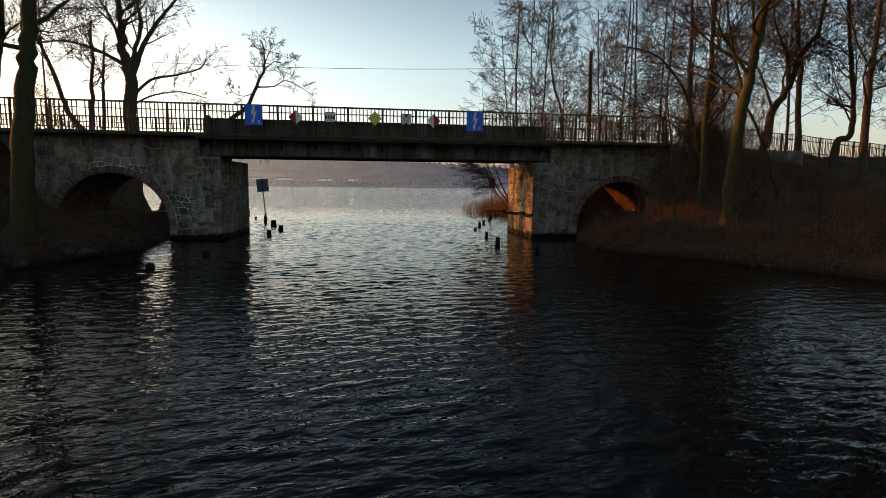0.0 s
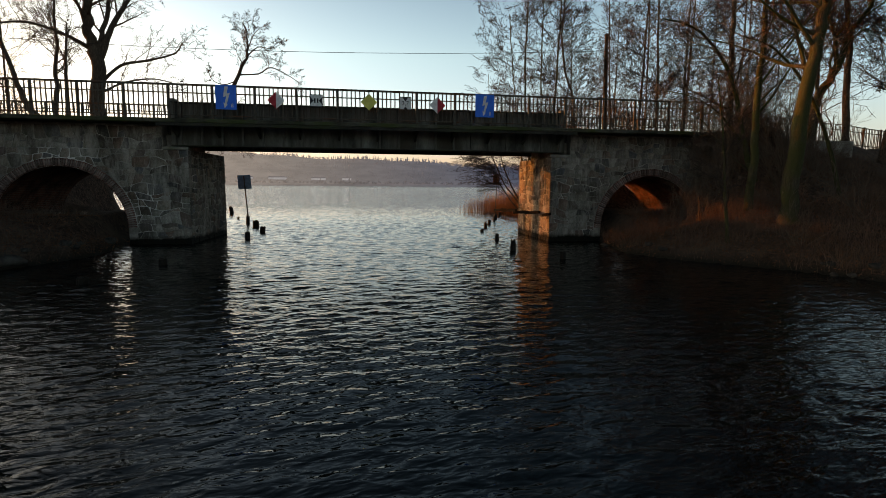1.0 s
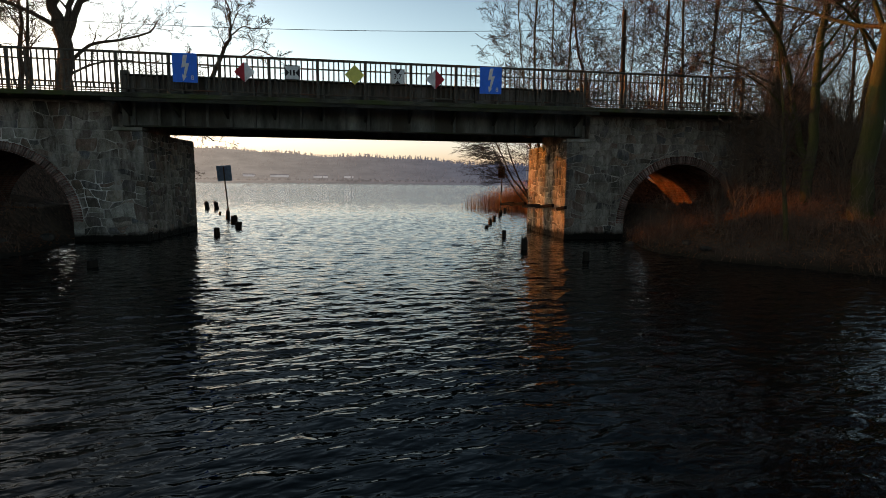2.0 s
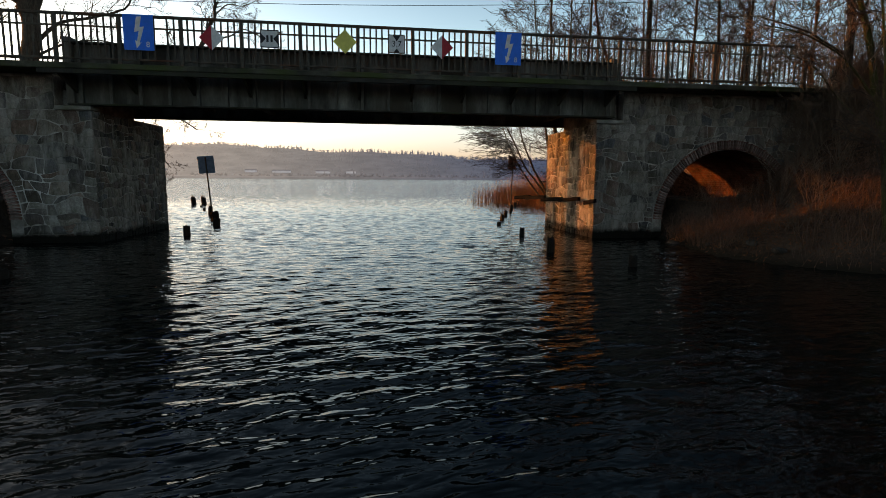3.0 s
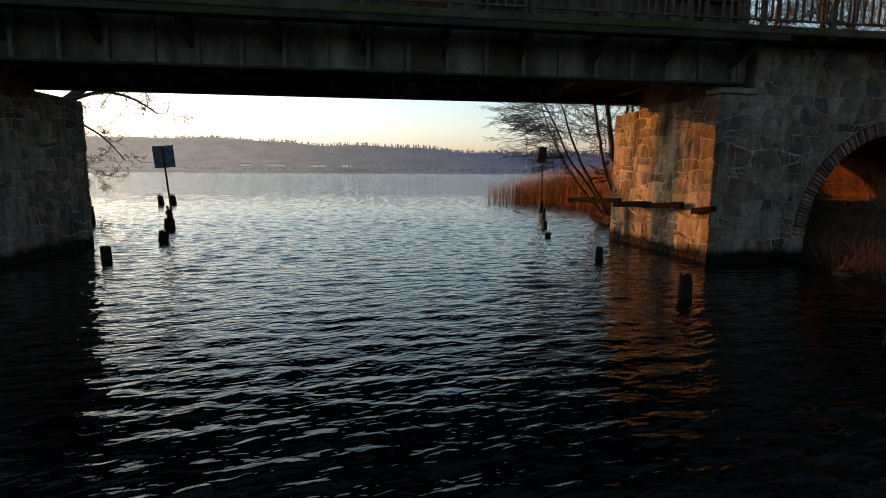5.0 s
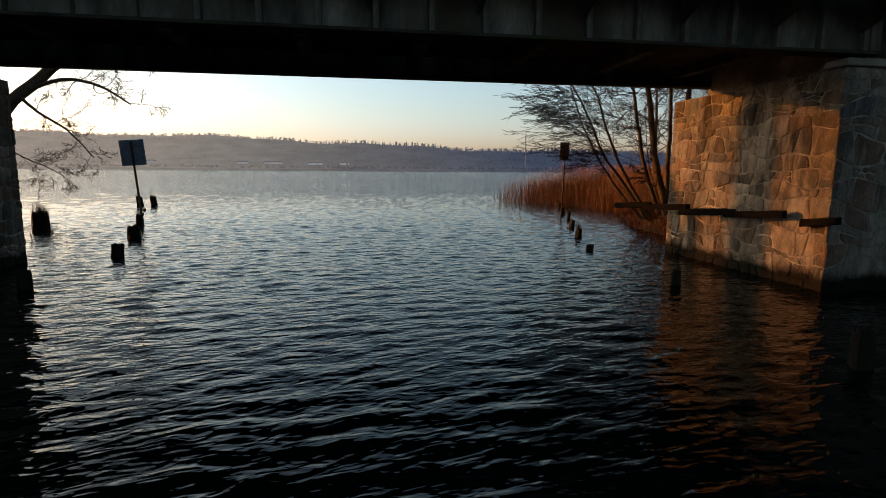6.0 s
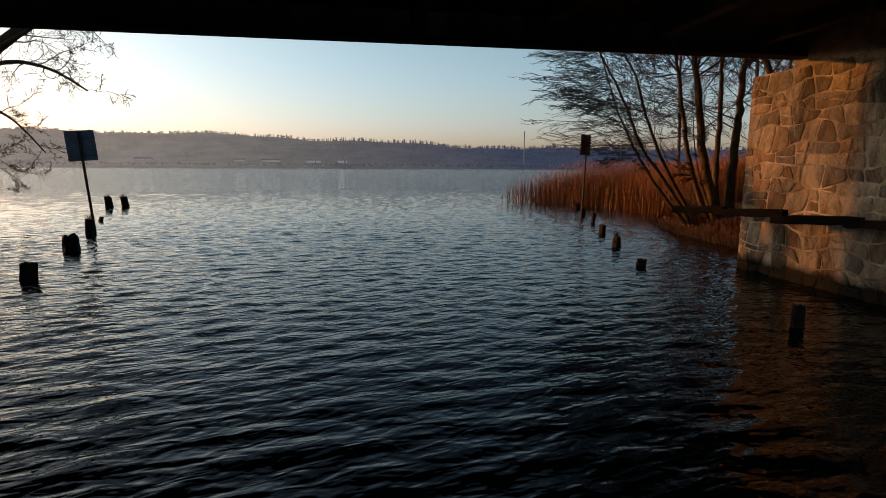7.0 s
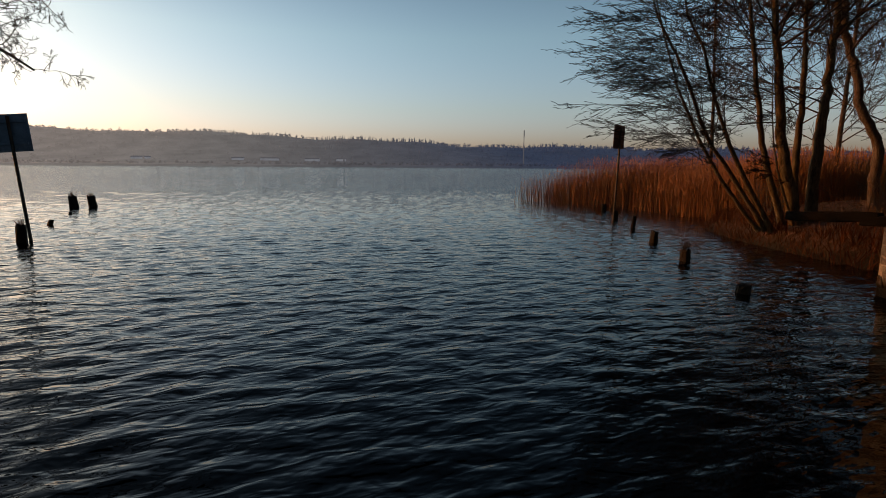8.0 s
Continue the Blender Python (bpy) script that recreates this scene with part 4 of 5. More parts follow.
def board_sign(x, y, z0, z1, w, lean, material, label, turn=0.0):
    """A sign seen from behind on a leaning pole."""
    s = empty("navigation_sign", x, y, 0, label, "sign", "navigation signs on poles")
    s.matrix_basis = Matrix.Translation((x, y, 0)) @ Matrix.Rotation(lean, 4, "Y") @ Matrix.Rotation(turn, 4, "Z")
    t = Tubes()
    t.tube([(0, 0.03, -1.2), (0, 0.03, z0), (0, 0.03, z1 - 0.04)], [0.032, 0.03, 0.03], 10)
    part("panel", box(-w / 2, w / 2, 0.065, 0.08, z0, z1, 0.004), material, s)
    add("pole", t.mesh("pole", M_RAIL), s, "thin dark steel pole")
    for z in (z0 + 0.15, z1 - 0.15):
        part("bracket", box(-w / 2 + 0.05, w / 2 - 0.05, 0.035, 0.064, z - 0.02, z + 0.02, 0.003), material, s)


board_sign(-12.58, 10.25, 1.74, 2.46, 0.65, -0.075, M_SIGNBACK, "grey-blue back of a square sign on a leaning pole", 0.05)
board_sign(1.42, 13.5, 2.06, 2.74, 0.55, 0.03, M_SIGNBROWN, "rust-brown back of a narrow sign on a pole", 0.54)


# ---- the stones and bricks of the masonry, last ----
for kind, me, parent, m in STONE_JOBS:
    o = new(kind, me)
    o.parent = parent
    o.matrix_basis = m


# ---- trees ----
def unit(v):
    return v / (math.sqrt(v[0] * v[0] + v[1] * v[1] + v[2] * v[2]) + 1e-9)


class Tree:
    """A bare winter tree: a trunk along given points, limbs, branches and twigs."""

    def __init__(self, seed):
        self.rng, self.np = random.Random(seed), np.random.RandomState(seed)
        self.wood, self.twigs = Tubes(), Tubes()
        self.limbs, self.split = [], False
        self.tips, self.reach = [], None

    def line(self, p, d, length, n, wiggle, rise):
        """A wandering line that rises (or droops) as it goes."""
        w = self.np.normal(0, wiggle, (n, 3))
        w[:, 2] += rise
        dirs = d + np.cumsum(w, 0)
        dirs /= np.sqrt((dirs * dirs).sum(1))[:, None]
        return np.concatenate([p[None], p + np.cumsum(dirs, 0) * (length / n)])

    def branch(self, p, d, length, r, level, spec):
        n = int(spec["segs"][level])
        pts = self.line(p, d, length, n, spec["wiggle"][level], spec["rise"][level])
        k = len(pts)
        tip = max(r * 0.18, spec["thin"])
        radii = [r + (tip - r) * (i / (k - 1)) ** 0.8 for i in range(k)]
        if level == 1 and self.split:
            self.limbs.append(Tubes())
            self.limbs[-1].tube(pts, radii, 6)
        else:
            self.twigs.tube(pts, radii, (9, 6, 4, 3, 3)[level])
        self.sprout(pts, radii, length, level, spec)

    def sprout(self, pts, radii, length, level, spec, lo=None):
        rng = self.rng
        if level >= spec["levels"]:
            self.tips.append(pts[-1])
            if len(pts) > 2:
                self.tips.append(pts[-2])
            return
        count = spec["kids"][level]
        count = int(count * rng.uniform(0.8, 1.2) + 0.5)
        lo = spec["from"][level] if lo is None else lo
        for i in range(count):
            f = lo + (1 - lo) * (i + rng.uniform(0.1, 0.9)) / count
            s = f * (len(pts) - 1)
            a = min(int(s), len(pts) - 2)
            q = pts[a] + (pts[a + 1] - pts[a]) * (s - a)
            r = radii[a] + (radii[a + 1] - radii[a]) * (s - a)
            t = unit(pts[a + 1] - pts[a])
            gx, gy, gz = rng.gauss(0, 1), rng.gauss(0, 1), rng.gauss(0, 1) * spec["flat"]
            side = unit(np.array((t[1] * gz - t[2] * gy, t[2] * gx - t[0] * gz, t[0] * gy - t[1] * gx)))
            ang = radians(rng.gauss(spec["angle"][level], 9))
            d = t * math.cos(ang) + side * math.sin(ang) + np.array(spec["pull"])
            L = length * spec["ratio"][level] * rng.uniform(0.6, 1.2) * (1.15 - 0.6 * f if level == 0 else 1.1 - 0.4 * f)
            if self.reach is not None and d[0] < 0:
                L = min(L, max(0.12, (q[0] - self.reach) * rng.uniform(0.7, 1.0) / -unit(d)[0]))
            self.branch(q, unit(d), L, max(r * spec["slim"], spec["thin"]), level + 1, spec)

    def trunk(self, pts, r0, r1, spec, lo=None):
        """The trunk runs smoothly through the points given."""
        pts = [np.array(p, float) for p in pts]
        fine = []
        for i in range(len(pts) - 1):
            p0, p1, p2, p3 = pts[max(i - 1, 0)], pts[i], pts[i + 1], pts[min(i + 2, len(pts) - 1)]
            for s in range(5):
                t = s / 5
                fine.append(0.5 * (2 * p1 + (p2 - p0) * t + (2 * p0 - 5 * p1 + 4 * p2 - p3) * t * t + (3 * p1 - p0 - 3 * p2 + p3) * t ** 3))
        fine.append(pts[-1])
        k = len(fine)
        fine = [fine[0]] + [p + np.array((self.rng.gauss(0, 0.12 * r0), self.rng.gauss(0, 0.12 * r0), 0)) for p in fine[1:]]
        radii = [r0 + (r1 - r0) * (i / (k - 1)) ** 0.9 for i in range(k)]
        radii[0] *= 1.35
        if k > 2:
            radii[1] *= 1.08
        if self.wood.n:
            self.limbs.append(Tubes())
            self.limbs[-1].tube(fine, radii, 8)
        else:
            self.wood.tube(fine, radii, 11)
        length = sum(np.linalg.norm(b - a) for a, b in zip(fine, fine[1:]))
        self.sprout(fine, radii, length, 0, spec, lo)
        return fine


OAK = dict(levels=4, kids=(13, 8, 6, 4), segs=(8, 6, 4, 2, 1), wiggle=(0.1, 0.22, 0.25, 0.25, 0.25), rise=(0.05, 0.04, 0.02, 0.01, 0.0), ratio=(0.4, 0.5, 0.5, 0.55), angle=(52, 50, 48, 45),
           slim=0.4, thin=0.007, flat=1.0, pull=(0, 0, 0.05), **{"from": (0.28, 0.2, 0.15, 0.1)})
SLENDER = dict(OAK, thin=0.0075, kids=(26, 7, 5, 2), ratio=(0.27, 0.48, 0.5, 0.6), angle=(60, 46, 44, 42), rise=(0.02, 0.03, 0.02, 0.01, 0.0), slim=0.34, wiggle=(0.05, 0.08, 0.12, 0.15, 0.15), **{"from": (0.18, 0.15, 0.1, 0.1)})
ALDER = dict(OAK, kids=(27, 8, 5, 2), segs=(8, 7, 4, 2, 1), ratio=(0.24, 0.42, 0.5, 0.6), angle=(62, 34, 36, 40), rise=(0.02, -0.012, 0.0, 0.03, 0.05), slim=0.2, thin=0.0035, wiggle=(0.03, 0.04, 0.06, 0.08, 0.1),
             pull=(-0.6, -0.03, -0.07), flat=1.7, **{"from": (0.14, 0.12, 0.1, 0.1)})
THIN = dict(OAK, levels=3, kids=(18, 8, 5), ratio=(0.3, 0.45, 0.45), angle=(45, 42, 40), slim=0.4, thin=0.006, **{"from": (0.15, 0.1, 0.1)})


def finish(tree, name, x, y, z, label, group, bark, twig, extra=None):
    base = empty(name, x, y, z, label, "tree", group)
    add("trunk", tree.wood.mesh("trunk", bark), base)
    for limb in tree.limbs:
        add("limb", limb.mesh("limb", bark), base)
    add("crown", tree.twigs.mesh("crown", twig), base, "bare twigs")
    if extra:
        add(extra[0], extra[1], base, extra[2])
    return base


def specks(tips, rng, per, size, spread, material, name, leaf=False):
    """Small leaves or cones round the twigs' ends."""
    g = np.random.RandomState(rng.randrange(1 << 30))
    c = np.repeat(np.asarray(tips, float), per, 0)
    n = len(c)
    c = c + g.normal(0, spread, (n, 3))
    s = size * g.uniform(0.6, 1.3, (n, 1))
    a, b = g.normal(0, 1, (n, 3)), g.normal(0, 1, (n, 3))
    a /= np.linalg.norm(a, axis=1)[:, None]
    b /= np.linalg.norm(b, axis=1)[:, None]
    m = np.cross(a, b)
    o = 4 * np.arange(n)[:, None]
    if leaf:
        v = np.stack([c - a * s, c + (b * 0.5 + m * 0.25) * s, c + a * s, c + (m * 0.25 - b * 0.5) * s], 1)
        f = o + np.array([[0, 1, 2, 3]])
    else:
        v = np.stack([c - a * s, c + b * s * 0.6, c + a * s, c + m * s * 0.6], 1)
        f = np.concatenate([o + np.array([[0, 1, 2, 3]]), o + np.array([[0, 3, 2, 1]])])
    return quads(name, v.reshape(-1, 3), f, material, False)


def ups(x, y):
    return ground_height(np.asarray(x, float), np.asarray(y, float))


def up(x, y):
    return float(ground_height(np.array([x]), np.array([y]))[0])


def rel(points, x, y, z):
    return [(a - x, b - y, c - z) for a, b, c in points]


def placed(seed, spec, points, r0, r1, label, name="tree", group="", bark=None, twig=None, lo=None, leaves=0, cones=0, extra_limbs=()):
    x, y, z = points[0]
    z = up(x, y) - 0.1
    t = Tree(seed)
    t.split = spec["kids"][0] < 14
    pts = rel([(x, y, z)] + list(points[1:]), x, y, z)
    t.trunk(pts, r0, r1, spec, lo)
    for lp, lr in extra_limbs:
        t.trunk(rel(lp, x, y, z), lr, lr * 0.3, dict({k: v for k, v in spec.items() if k != "from"}, levels=4, kids=(10, 6, 4, 3), ratio=(0.46, 0.5, 0.5, 0.55), angle=(52, 46, 44, 40), **{"from": (0.2, 0.15, 0.1, 0.1)}), 0.25)
    ex = None
    if leaves:
        ex = ("foliage", specks([p for p in t.tips if p[2] > 4.0], t.rng, leaves, 0.05, 0.1, M_LEAF, "foliage", True), "rust-brown withered leaves")
    if cones:
        ex = ("cone_cluster", specks(t.tips, t.rng, cones, 0.016, 0.03, M_TWIG_DARK, "cones"), "tiny dark alder cones")
    return finish(t, name, x, y, z, label, group, bark or M_BARK, twig or M_TWIG, ex)


# the mossy trees on the near bank
placed(131, OAK, [(5.03, -5.5, 1), (5.05, -5.5, 2.73), (5.19, -5.5, 4.41), (5.43, -5.5, 5.88), (5.66, -5.5, 7.34), (6.1, -5.4, 10.5), (6.4, -5.3, 15)], 0.235, 0.08, "mossy leaning tree with bare branches on the bank", "oak_tree", "bank trees", M_MOSSY, M_TWIG_DARK, 0.38)
placed(32, OAK, [(5.0, -3.9, 1.4), (5.06, -3.9, 2.78), (5.01, -3.9, 3.88), (5.03, -3.9, 4.97), (5.12, -3.9, 6.39), (5.12, -3.9, 8.14), (5.3, -3.8, 13)], 0.13, 0.06, "straight mossy tree beside the railing", "oak_tree", "bank trees", M_MOSSY, M_TWIG_DARK, 0.32)
placed(33, OAK, [(6.2, -1.4, 1.8), (6.03, -1.4, 4.13), (5.91, -1.4, 6.39), (5.84, -1.4, 8.59), (5.7, -1.3, 12.5)], 0.14, 0.05, "slim brown tree behind a mossy trunk", "oak_tree", "bank trees", M_BARK, M_TWIG_DARK, 0.3)
placed(34, THIN, [(3.34, -5.3, 0.4), (3.15, -5.3, 1.8), (3.0, -5.3, 3.2), (2.75, -5.25, 5.0)], 0.06, 0.015, "thin crooked sapling on the bank", "sapling", "bank trees", M_MOSSY, M_TWIG_DARK, 0.25)
placed(35, THIN, [(6.2, -2.6, 1.4), (5.8, -2.5, 3.4), (5.2, -2.4, 5.6), (4.1, -2.3, 7.0), (2.8, -2.2, 7.4)], 0.11, 0.02, "crooked sapling bowing over the railing", "sapling", "bank trees", M_MOSSY, M_TWIG, 0.3,
       extra_limbs=[([(5.8, -2.5, 3.4), (5.0, -2.3, 4.4), (4.2, -2.0, 5.0), (3.2, -1.9, 5.2)], 0.04), ([(5.6, -2.4, 4.2), (6.2, -2.2, 5.2), (6.6, -2.0, 6.2), (6.8, -2.0, 7.0)], 0.04),
                    ([(6.0, -2.5, 2.6), (5.2, -2.2, 3.4), (4.6, -2.0, 4.2), (4.0, -2.0, 4.5)], 0.03)])
placed(57, THIN, [(7.9, -4.2, 1.6), (7.2, -4.3, 3.4), (6.2, -4.4, 5.0), (5.0, -4.5, 6.0), (4.0, -4.5, 6.3)], 0.07, 0.02, "crooked bare sapling leaning out over the bank", "sapling", "bank trees", M_MOSSY, M_TWIG, 0.25)
placed(36, OAK, [(10.8, 0.4, 3.4), (11.04, 0.4, 5.45), (11.79, 0.4, 6.74), (12.29, 0.4, 8.13), (12.94, 0.4, 9.1), (13.6, 0.4, 12)], 0.2, 0.06, "leaning oak beside the crooked fence", "oak_tree", "bank trees", M_MOSSY, M_TWIG_DARK, 0.34, 1,
       extra_limbs=[([(11.1, 0.4, 5.6), (10.6, 0.3, 6.6), (9.9, 0.2, 7.6), (8.9, 0.1, 8.2)], 0.07), ([(11.8, 0.4, 6.8), (11.6, 0.5, 8.2), (11.0, 0.6, 9.6), (10.8, 0.6, 11.5)], 0.09)])
placed(37, OAK, [(12.75, 0.6, 3.5), (12.52, 0.6, 5.87), (12.44, 0.6, 7.96), (12.12, 0.6, 9.99), (12.0, 0.6, 14.5)], 0.15, 0.06, "straight oak with a few rust-brown leaves by the fence", "oak_tree", "bank trees", M_BARK, M_TWIG_DARK, 0.3, 1)
leafy = placed(46, dict(OAK, kids=(13, 9, 6, 4)), [(12.9, -2.6, 3.0), (12.8, -2.6, 6), (13.0, -2.5, 9), (13.4, -2.4, 16)], 0.17, 0.05, "bare oak with some brown leaves beside the fence", "oak_tree", "bank trees", M_BARK, M_TWIG_DARK, 0.25, 1)
placed(38, OAK, [(14.27, 0.4, 3.6), (14.5, 0.4, 4.35), (15.1, 0.4, 4.65), (15.15, 0.4, 5.92), (14.87, 0.4, 7.79), (14.44, 0.4, 10.06), (14.2, 0.5, 13)], 0.17, 0.06, "tree with a sharply bent trunk by the fence", "oak_tree", "bank trees", M_BARK, M_TWIG_DARK, 0.4,
       extra_limbs=[([(15.13, 0.4, 5.9), (14.7, 0.4, 6.0), (14.2, 0.4, 6.0), (13.7, 0.35, 6.1)], 0.07)])
placed(39, OAK, [(18.6, 1, 3.8), (18.7, 1, 7), (18.9, 1, 10), (19, 1, 15)], 0.24, 0.08, "straight bare oak on the causeway", "oak_tree", "bank trees", M_BARK, M_TWIG_DARK, 0.3, 1)

# first two stand beyond the view's edge, added to darken the water's reflections
for x, y, s, a in ((12.4, -7.0, 1.0, 5.0), (11.4, -9.8, 1.05, 1.7), (15.2, -3.0, 1.0, 2.2), (16.8, -1.6, 1.05, 3.9), (20.5, -2.0, 1.0, 0.4)):
    o = copy_thing(leafy, Matrix.Translation((x, y, up(x, y) - 0.1)) @ Matrix.Rotation(a, 4, "Z") @ Matrix.Scale(s, 4))
    o.scale = (s, s, s)

# trees beyond the bridge
second = placed(42, SLENDER, [(10.6, 17.0, 0.8), (10.4, 17.0, 5.5), (10.1, 17.0, 10.6), (9.9, 17.0, 15.0)], 0.1, 0.025, "slender bare alder beyond the bridge", "alder_tree", "slender alders", M_BARK, M_TWIG_DARK)
third = placed(43, SLENDER, [(7.9, 8.8, 1), (8.0, 8.7, 5), (8.1, 8.6, 9), (8.3, 8.6, 15)], 0.1, 0.025, "slender bare alder beyond the bridge", "alder_tree", "slender alders", M_BARK, M_TWIG_DARK, None, 0)
rng = random.Random(77)
for i, (src, x, y, s) in enumerate([(second, 8.8, 19.5, 0.95), (third, 9.8, 11.5, 1.0), (third, 8.6, 13.4, 0.9), (second, 11.5, 10.2, 1.0), (third, 14.2, 12.0, 1.05),
                                    (third, 16.8, 11.5, 1.0), (second, 20.5, 10.5, 1.1), (third, 13.2, 8.0, 0.9), (third, 7.6, 6.0, 0.9),
                                    (second, 9.6, 7.2, 0.8)]):
    o = copy_thing(src, Matrix.Translation((x, y, up(x, y) - 0.1)) @ Matrix.Rotation(rng.uniform(0, 6.28), 4, "Z") @ Matrix.Scale(s, 4))
    o.scale = (s, s, s * rng.uniform(0.9, 1.05))


# the alder clump on the shore beyond the bridge, several stems from one root
def alder_clump():
    x, y = 2.3, 8.0
    z = up(x, y) - 0.15
    base = empty("alder_clump", x, y, z, "many-stemmed bare alder with cone-hung drooping twigs", "tree")
    stems = [[(1.7, 8.0, 0.3), (0.98, 8.0, 1.06), (0.36, 8.0, 1.9), (-0.18, 8.0, 2.84), (-0.45, 8.0, 3.5), (-0.9, 8.0, 4.8)],
             [(1.85, 8.0, 0.3), (1.06, 8.1, 1.41), (0.53, 8.1, 2.05), (0.03, 8.1, 3.05), (-0.37, 8.1, 3.74), (-0.75, 8.1, 4.4), (-1.1, 8.1, 5.6)],
             [(1.9, 7.9, 0.3), (1.04, 7.9, 1.6), (0.75, 7.9, 2.13), (0.38, 7.9, 2.96), (0.15, 7.9, 3.66), (-0.31, 7.9, 4.6), (-0.5, 7.9, 7.5)],
             [(2.35, 8.1, 0.3), (1.8, 8.1, 1.61), (1.55, 8.1, 2.57), (1.35, 8.1, 3.6), (1.16, 8.1, 4.6), (0.8, 8.2, 8), (0.6, 8.2, 10.5)],
             [(2.5, 7.9, 0.3), (2.03, 7.9, 1.61), (1.84, 7.9, 2.58), (1.68, 7.9, 3.62), (1.5, 7.9, 4.62), (1.4, 8.0, 8), (1.5, 8.0, 12)],
             [(2.6, 8.1, 0.3), (2.46, 8.1, 1.62), (2.47, 8.1, 2.59), (2.44, 8.1, 3.65), (2.36, 8.1, 4.66), (2.3, 8.2, 9), (2.4, 8.2, 12.5)],
             [(2.85, 8.0, 0.3), (2.83, 8.0, 1.84), (2.88, 8.0, 2.82), (2.91, 8.0, 3.77), (2.95, 8.0, 4.7), (3.1, 8.0, 8.5), (3.2, 8.0, 11.5)],
             [(2.34, 7.8, 0.3), (1.99, 7.8, 1.06), (1.78, 7.8, 1.61), (1.62, 7.8, 2.3), (1.5, 7.8, 3.4)]]
    rad = [0.045, 0.05, 0.05, 0.07, 0.12, 0.08, 0.12, 0.03]
    tips_all = []
    for i, (s, r) in enumerate(zip(stems, rad)):
        t = Tree(60 + i)
        spec = dict(ALDER) if i not in (3, 4, 5, 6) else dict(ALDER, pull=(-0.15, 0.0, -0.02), kids=(20, 6, 4, 2), ratio=(0.2, 0.42, 0.5, 0.6), thin=0.004)
        if i < 3:
            spec = dict(ALDER, ratio=(0.34, 0.4, 0.42, 0.5), pull=(-0.75, -0.03, -0.09))
        if i == 7:
            spec = dict(ALDER, kids=(14, 7, 4, 3))
        t.reach = -2.6 - x
        line = t.trunk(rel(s, x, y, z), r, r * 0.25, spec, 0.27)
        if i in (3, 4, 5, 6):
            t.sprout(line, [r * (1 - 0.75 * k / (len(line) - 1)) for k in range(len(line))], s[-1][2], 0, dict(SLENDER, kids=(24, 8, 5, 2), ratio=(0.3, 0.48, 0.5, 0.6), thin=0.0065), 0.52)
        add("stem", t.wood.mesh("stem", M_ALDER), base)
        add("crown", t.twigs.mesh("crown", M_TWIG_DARK), base)
        tips_all += t.tips
    add("cone_cluster", specks(tips_all[::4], random.Random(9), 1, 0.014, 0.02, M_TWIG_DARK, "cones"), base, "tiny dark cones and catkins")


alder_clump()
placed(45, dict(SLENDER, kids=(22, 8, 5, 3)), [(6.25, 9.8, 0.8), (6.2, 9.8, 1.3), (6.15, 9.8, 2.1), (5.6, 9.8, 2.9), (5.3, 9.8, 3.8), (4.95, 9.8, 4.6), (4.78, 9.8, 5.58), (4.66, 9.8, 7.0), (4.18, 9.8, 8.23), (3.95, 9.8, 10.07), (4.05, 9.8, 11.9), (3.85, 9.8, 13.7)], 0.13, 0.03, "crooked bare tree behind the alder clump", "tree", "", M_BARK, M_TWIG_DARK, 0.4)

# trees on the left shore
placed(51, dict(OAK, pull=(0.0, 0, 0.06), kids=(9, 8, 6, 4), ratio=(0.4, 0.5, 0.5, 0.5)), [(-20.8, 13.2, 0.6), (-20.72, 13.2, 5.26), (-20.66, 13.2, 8.53), (-20.91, 13.2, 9.6), (-20.98, 13.2, 11), (-21.07, 13.2, 12.5), (-21.3, 13.2, 17)], 0.46, 0.09, "large bare tree on the shore beside the bridge", "oak_tree", "shore trees", M_BARK, M_TWIG_DARK, 0.52,
       extra_limbs=[([(-20.66, 13.2, 8.4), (-20.29, 13.2, 9.74), (-19.9, 13.2, 11.32), (-20.02, 13.2, 12.56), (-20.1, 13.2, 15.5)], 0.17), ([(-20.6, 13.2, 8.2), (-19.92, 13.2, 9.92), (-19.18, 13.2, 11.21), (-18.26, 13.2, 12.41), (-17.0, 13.2, 14)], 0.19),
                    ([(-20.5, 13.2, 7.3), (-19.45, 13.2, 8.26), (-18.14, 13.2, 8.56), (-16.71, 13.2, 9.0), (-16.28, 13.2, 9.6)], 0.1), ([(-20.5, 13.2, 6.8), (-19.37, 13.2, 7.36), (-17.87, 13.2, 7.61), (-16.56, 13.2, 7.33)], 0.07),
                    ([(-20.8, 13.2, 9.0), (-22.3, 13.1, 9.8), (-24.0, 12.9, 10.2), (-26, 12.8, 9.8)], 0.12)])
willow_twigs = dict(OAK, thin=0.006, kids=(9, 7, 6, 4), angle=(46, 48, 45, 42), ratio=(0.15, 0.5, 0.5, 0.5))
